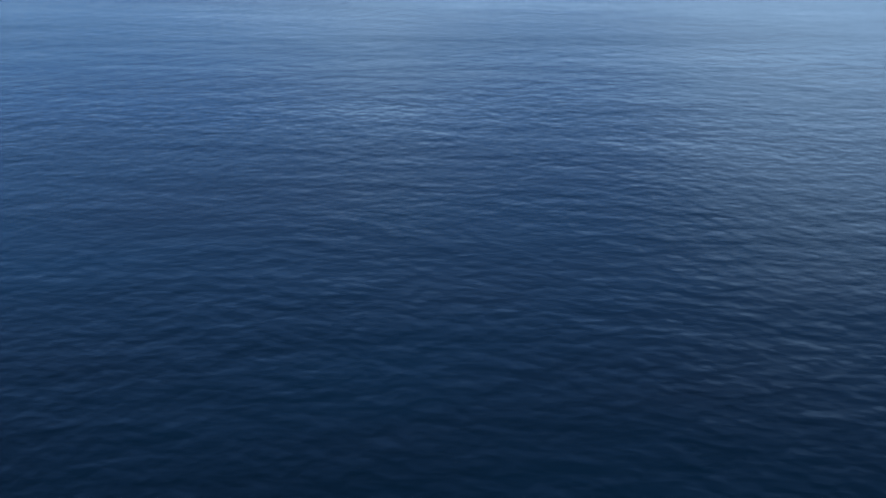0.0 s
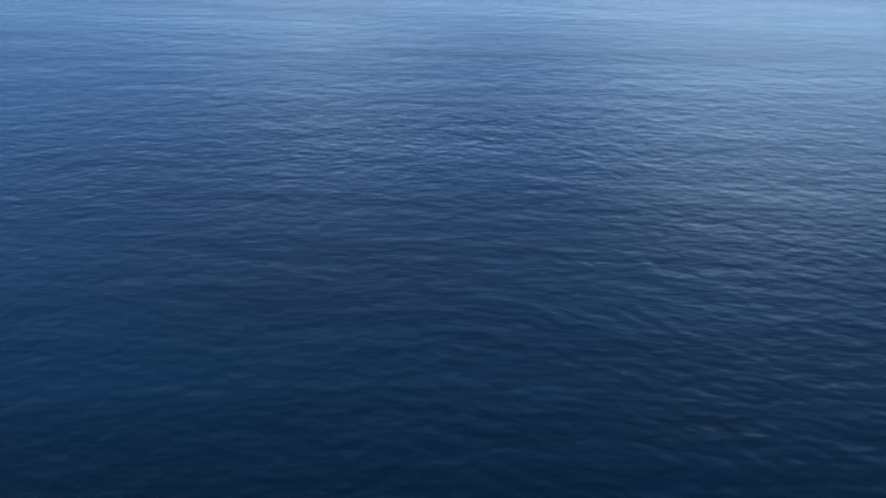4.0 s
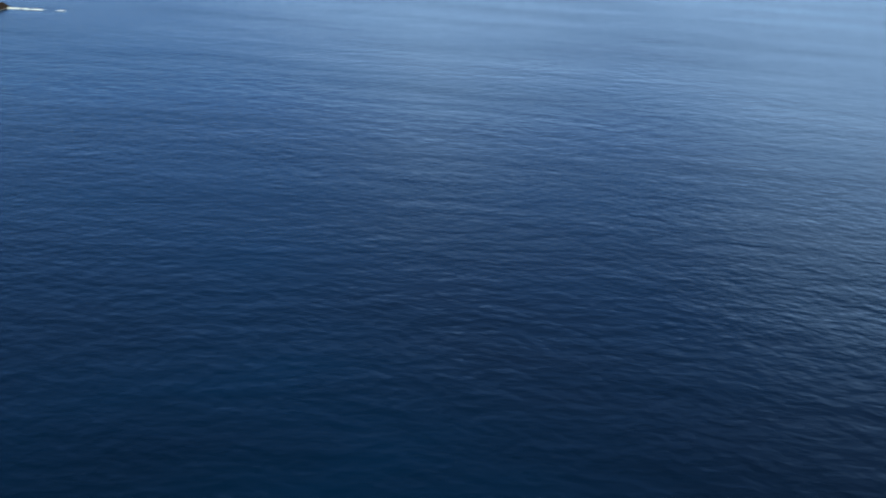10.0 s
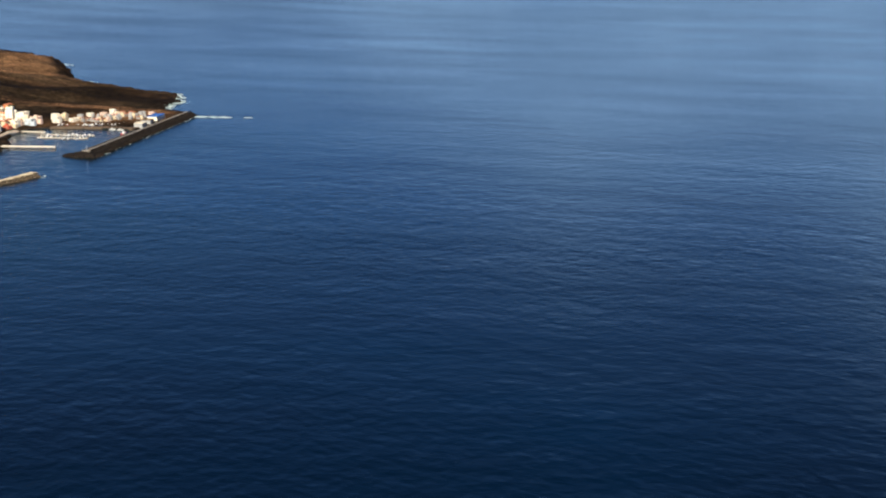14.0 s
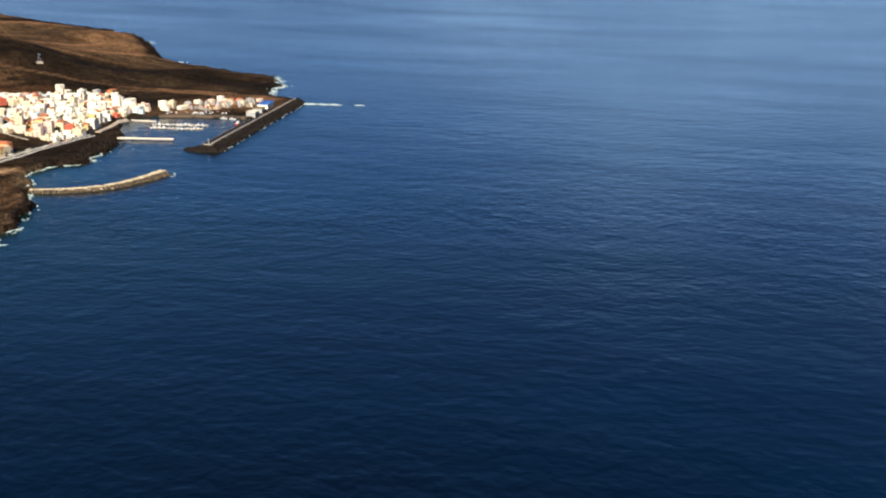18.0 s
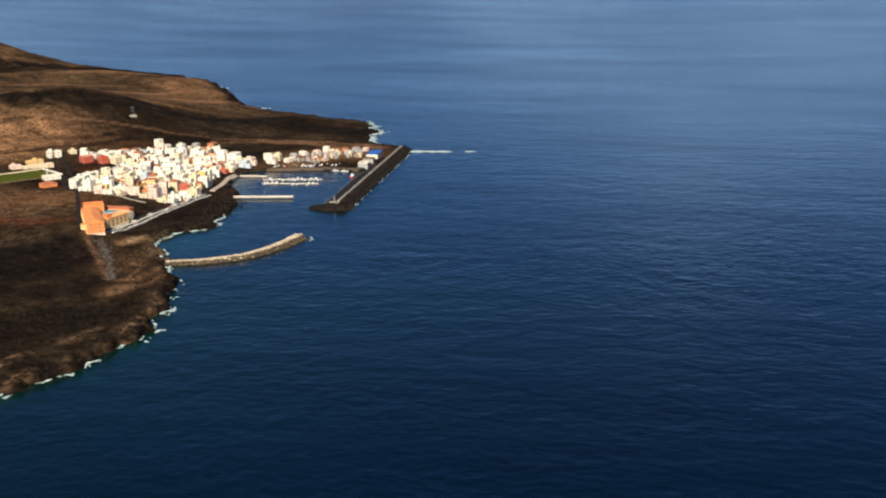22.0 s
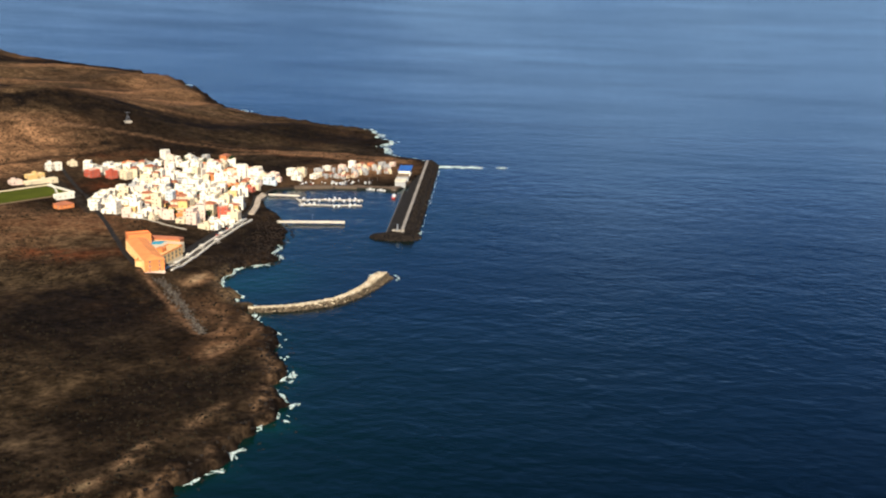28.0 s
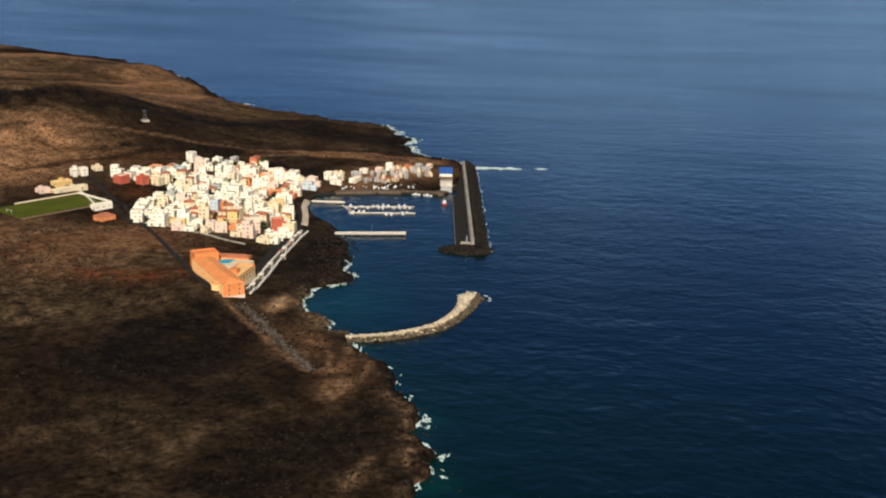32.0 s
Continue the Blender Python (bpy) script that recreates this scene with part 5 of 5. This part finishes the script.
def surf():
    rr = random.Random(17)
    verts, faces = [], []
    # along the raw shore
    for (ax, ay), (bx, by) in zip(LAND[2:64], LAND[3:64]):
        l = math.hypot(bx - ax, by - ay)
        if ay > 690 or l < 1:
            continue
        nx, ny = (by - ay) / l, -(bx - ax) / l
        ang = math.atan2(by - ay, bx - ax)
        mx, my = (ax + bx) / 2, (ay + by) / 2
        harbour = 100 < mx < 345 and 110 < my < 312
        cove = -4 < mx < 50 and 5 < my < 85
        head = 395 < mx < 505 and 300 < my < 560
        rate = 0.0 if harbour else 2.2 if cove else 0.26 if head else 0.085
        for i in range(int(l * rate + rr.random())):
            t = rr.random()
            x, y = ax + (bx - ax) * t, ay + (by - ay) * t
            out = waterline(x, y, nx, ny)
            x, y = x + nx * out, y + ny * out
            if cove:
                for q in range(3):
                    foam_patch(verts, faces, x + rr.gauss(0, 0.8), y + rr.gauss(0, 0.8), rr.uniform(0.25, 0.5), rr.uniform(2.2, 4.2), ang, rr)
                continue
            big = 2.3 if head else 1.45
            for q in range(rr.randrange(3, 8)):
                far = abs(rr.gauss(0.3, 1.6)) * big
                along = rr.gauss(0, 2.6) * big
                foam_patch(verts, faces, x + nx * far + along * math.cos(ang), y + ny * far + along * math.sin(ang), rr.uniform(0.25, 0.85) * big, rr.uniform(1.8, 4.2), ang + rr.uniform(-0.5, 0.5), rr)
    for k in range(14):
        foam_patch(verts, faces, 537 + rr.uniform(-5, 5), 1165 + rr.uniform(-25, 25), rr.uniform(1.4, 3.2), 2.0, 1.4, rr)
    for k in range(10):
        foam_patch(verts, faces, 462 + rr.uniform(-4, 4), 820 + rr.uniform(-12, 12), rr.uniform(1.0, 2.2), 2.0, 1.4, rr)
    # the breaking reef beyond the breakwater
    for k in range(54):
        t = rr.random()
        x, y = 408 + 34 * t + rr.uniform(-1, 1), 322 - 29 * t + rr.gauss(0, 2.6)
        foam_patch(verts, faces, x, y, rr.uniform(1.2, 4.2) * (1.35 - 0.65 * t), rr.uniform(1.5, 3), -0.7 + rr.uniform(-0.3, 0.3), rr)
    for k in range(9):
        foam_patch(verts, faces, 461 + rr.uniform(-4, 4), 278 + rr.uniform(-2.5, 2.5), rr.uniform(1.4, 2.6), 1.6, -0.7, rr)
    # thin wash at the foot of the breakwater and the jetty's end
    for k in range(34):
        p = BW_A + BW_D * rr.uniform(-12, 300) + BW_N * rr.uniform(13.5, 16)
        foam_patch(verts, faces, p.x, p.y, rr.uniform(0.4, 1.0), 2.0, math.atan2(BW_D.y, BW_D.x), rr)
    for k in range(16):
        a = rr.uniform(-1.2, 1.8)
        foam_patch(verts, faces, 106 + 12.5 * math.cos(a), 8 + 11.5 * math.sin(a), rr.uniform(0.5, 1.2), 1.8, a + 1.57, rr)
    ob = new("surf", foam_mesh("surf", verts, faces))
    tagged(ob, "white surf breaking on the lava shore", "surf", kind="stuff")
    verts, faces = [], []
    for x, y, n in ((-22, -694, 3), (-18, -718, 1), (-34, -918, 2)):
        for k in range(n):
            foam_patch(verts, faces, x + rr.uniform(-2, 2), y + rr.uniform(-1, 1), rr.uniform(0.16, 0.36), 2.5, -0.9, rr)
    ob = new("whitecap", foam_mesh("whitecap", verts, faces))
    tagged(ob, "small white foam flecks on the open sea", "foam", kind="stuff")


surf()


def boulders():
    rr = random.Random(23)
    xs = np.array([rr.uniform(-380, 520) for _ in range(60000)])
    ys = np.array([rr.uniform(-270, 760) for _ in range(60000)])
    d = shore_distance(xs, ys)
    w = wildness(xs, ys)
    ok = (d > -9) & (d < 12) & (w > 0.25)
    xs, ys = xs[ok][:3800], ys[ok][:3800]
    zs = np.maximum(height(xs, ys), -0.6)
    ob = new("boulders", pile("boulders", [(x, y, z, rr.uniform(0.5, 2.3)) for x, y, z in zip(xs, ys, zs)], LAVA_ROCK))
    tagged(ob, "black lava boulders along the waterline", "boulders", kind="stuff")
    xs = np.array([rr.uniform(20, 140) for _ in range(5000)])
    ys = np.array([rr.uniform(70, 215) for _ in range(5000)])
    d = shore_distance(xs, ys)
    ok = (d > -5) & (d < 26) & (ys - xs < 82)
    xs, ys = xs[ok][:1000], ys[ok][:1000]
    line = [(-30, 69), (-36, 35), (-43, 4), (-55, -40)]
    spots = []
    for k in range(760):
        i, t = rr.randrange(3), rr.random()
        (ax, ay), (bx, by) = line[i], line[i + 1]
        x, y = ax + (bx - ax) * t + rr.gauss(0.6, 2.6 - 0.5 * i), ay + (by - ay) * t
        spots.append((x, y, hz(x, y) + 0.05, rr.uniform(0.4, 1.5)))
    ob = new("rubble_strip", pile("rubble_strip", spots, GREY_ROCK))
    tagged(ob, "strip of broken grey rubble beside the dirt track", "rubble", kind="stuff")
    ob = new("lava_flat", pile("lava_flat", [(x, y, max(z, -0.4), rr.uniform(0.6, 2.4)) for x, y, z in zip(xs, ys, height(xs, ys))], SHELF_ROCK))
    tagged(ob, "rough brown and black lava rock below the seafront", "lava rock", kind="stuff")


boulders()


def scrub():
    rr = random.Random(31)
    n = 44000
    xs = np.array([rr.uniform(-420, 420) for _ in range(n)])
    ys = np.array([-260 + 860 * rr.random() ** 1.5 for _ in range(n)])
    d = shore_distance(xs, ys)
    thick = ripple(xs, ys, 45, 7.0) + 0.6 * ripple(xs, ys, 16, 2.5)
    ok = (d > 16) & (thick > -0.25)
    xs, ys = xs[ok], ys[ok]
    zs = height(xs, ys)
    verts, faces = [], []
    # scrub is thinned over the painted cloud shade so that it stays dark
    shade_patch = bump(xs, ys, -92, 36, 50, 44, 0.3)
    for x, y, z, b in zip(xs, ys, zs, shade_patch):
        if b > 0.3 + 0.5 * rr.random() or in_town(x, y) or (-60 < x < 60 and 60 < y < 190) or (-95 < x < 20 and 318 < y < 380) or (200 < x < 400 and 240 < y < 350):
            continue
        s, a, k = rr.uniform(0.3, 1.0), rr.uniform(0, 6.28), len(verts)
        for i in range(5):
            q = a + 6.283 * i / 5
            e = s * rr.uniform(0.7, 1.3)
            verts.append((x + e * math.cos(q), y + e * math.sin(q), z - 0.15))
            verts.append((x + 0.7 * e * math.cos(q + 0.3), y + 0.7 * e * math.sin(q + 0.3), z + 0.55 * s))
        verts.append((x, y, z + 0.8 * s))
        for i in range(5):
            p, r = k + 2 * i, k + 2 * ((i + 1) % 5)
            faces += [(p, r, r + 1, p + 1), (p + 1, r + 1, k + 10)]
    ob = new("scrub", mesh_of("scrub", verts, faces, SCRUB))
    tagged(ob, "low dry scrub scattered over the slope", "scrub", kind="stuff")


scrub()


def tree(x, y, s, rr):
    ob = empty("tree", pose(x, y, hz(x, y)), "small dark green tree between the houses", "tree", "trees in the village")
    bm = bmesh.new()
    bmesh.ops.create_cone(bm, cap_ends=True, segments=7, radius1=0.22, radius2=0.12, depth=3 * s, matrix=Matrix.Translation((0, 0, 1.5 * s - 0.3)))
    for k in range(3):
        bmesh.ops.create_cone(bm, cap_ends=True, segments=5, radius1=0.1, radius2=0.05, depth=2 * s, matrix=Matrix.Translation((0, 0, 2.6 * s)) @ Euler((0.7, 0, k * 2.1)).to_matrix().to_4x4() @ Matrix.Translation((0, 0, 0.8 * s)))
    part("trunk", bm_mesh("trunk", bm, BARK), ob)
    verts, faces = [], []
    for k in range(260):
        v = Vector((rr.gauss(0, 1), rr.gauss(0, 1), rr.gauss(0, 0.8)))
        v = v.normalized() * rr.uniform(0.5, 1.0) * 2.2 * s * (1 + 0.3 * math.sin(3 * v.x + 2 * v.y)) + Vector((0, 0, 4.2 * s))
        m = Euler((rr.uniform(0, 6), rr.uniform(0, 6), rr.uniform(0, 6))).to_matrix()
        n = len(verts)
        verts += [tuple(v + m @ Vector(c) * 0.55 * s) for c in ((-0.5, -0.35, 0), (0.5, -0.35, 0.1), (0.6, 0.35, 0), (-0.5, 0.4, 0.12))]
        faces.append((n, n + 1, n + 2, n + 3))
    part("crown", mesh_of("crown", verts, faces, LEAF), ob)


tr = random.Random(2)
for x, y in ((170, 395), (176, 388), (186, 380), (150, 420), (205, 398), (212, 408), (128, 300), (96, 300), (140, 350), (118, 380), (165, 345), (88, 262), (60, 228), (48, 262), (152, 364), (196, 388), (182, 408), (162, 410), (120, 405), (104, 416), (134, 330), (112, 290), (152, 300), (100, 236), (74, 290), (84, 214)):
    tree(x, y, tr.uniform(0.9, 1.4), tr)
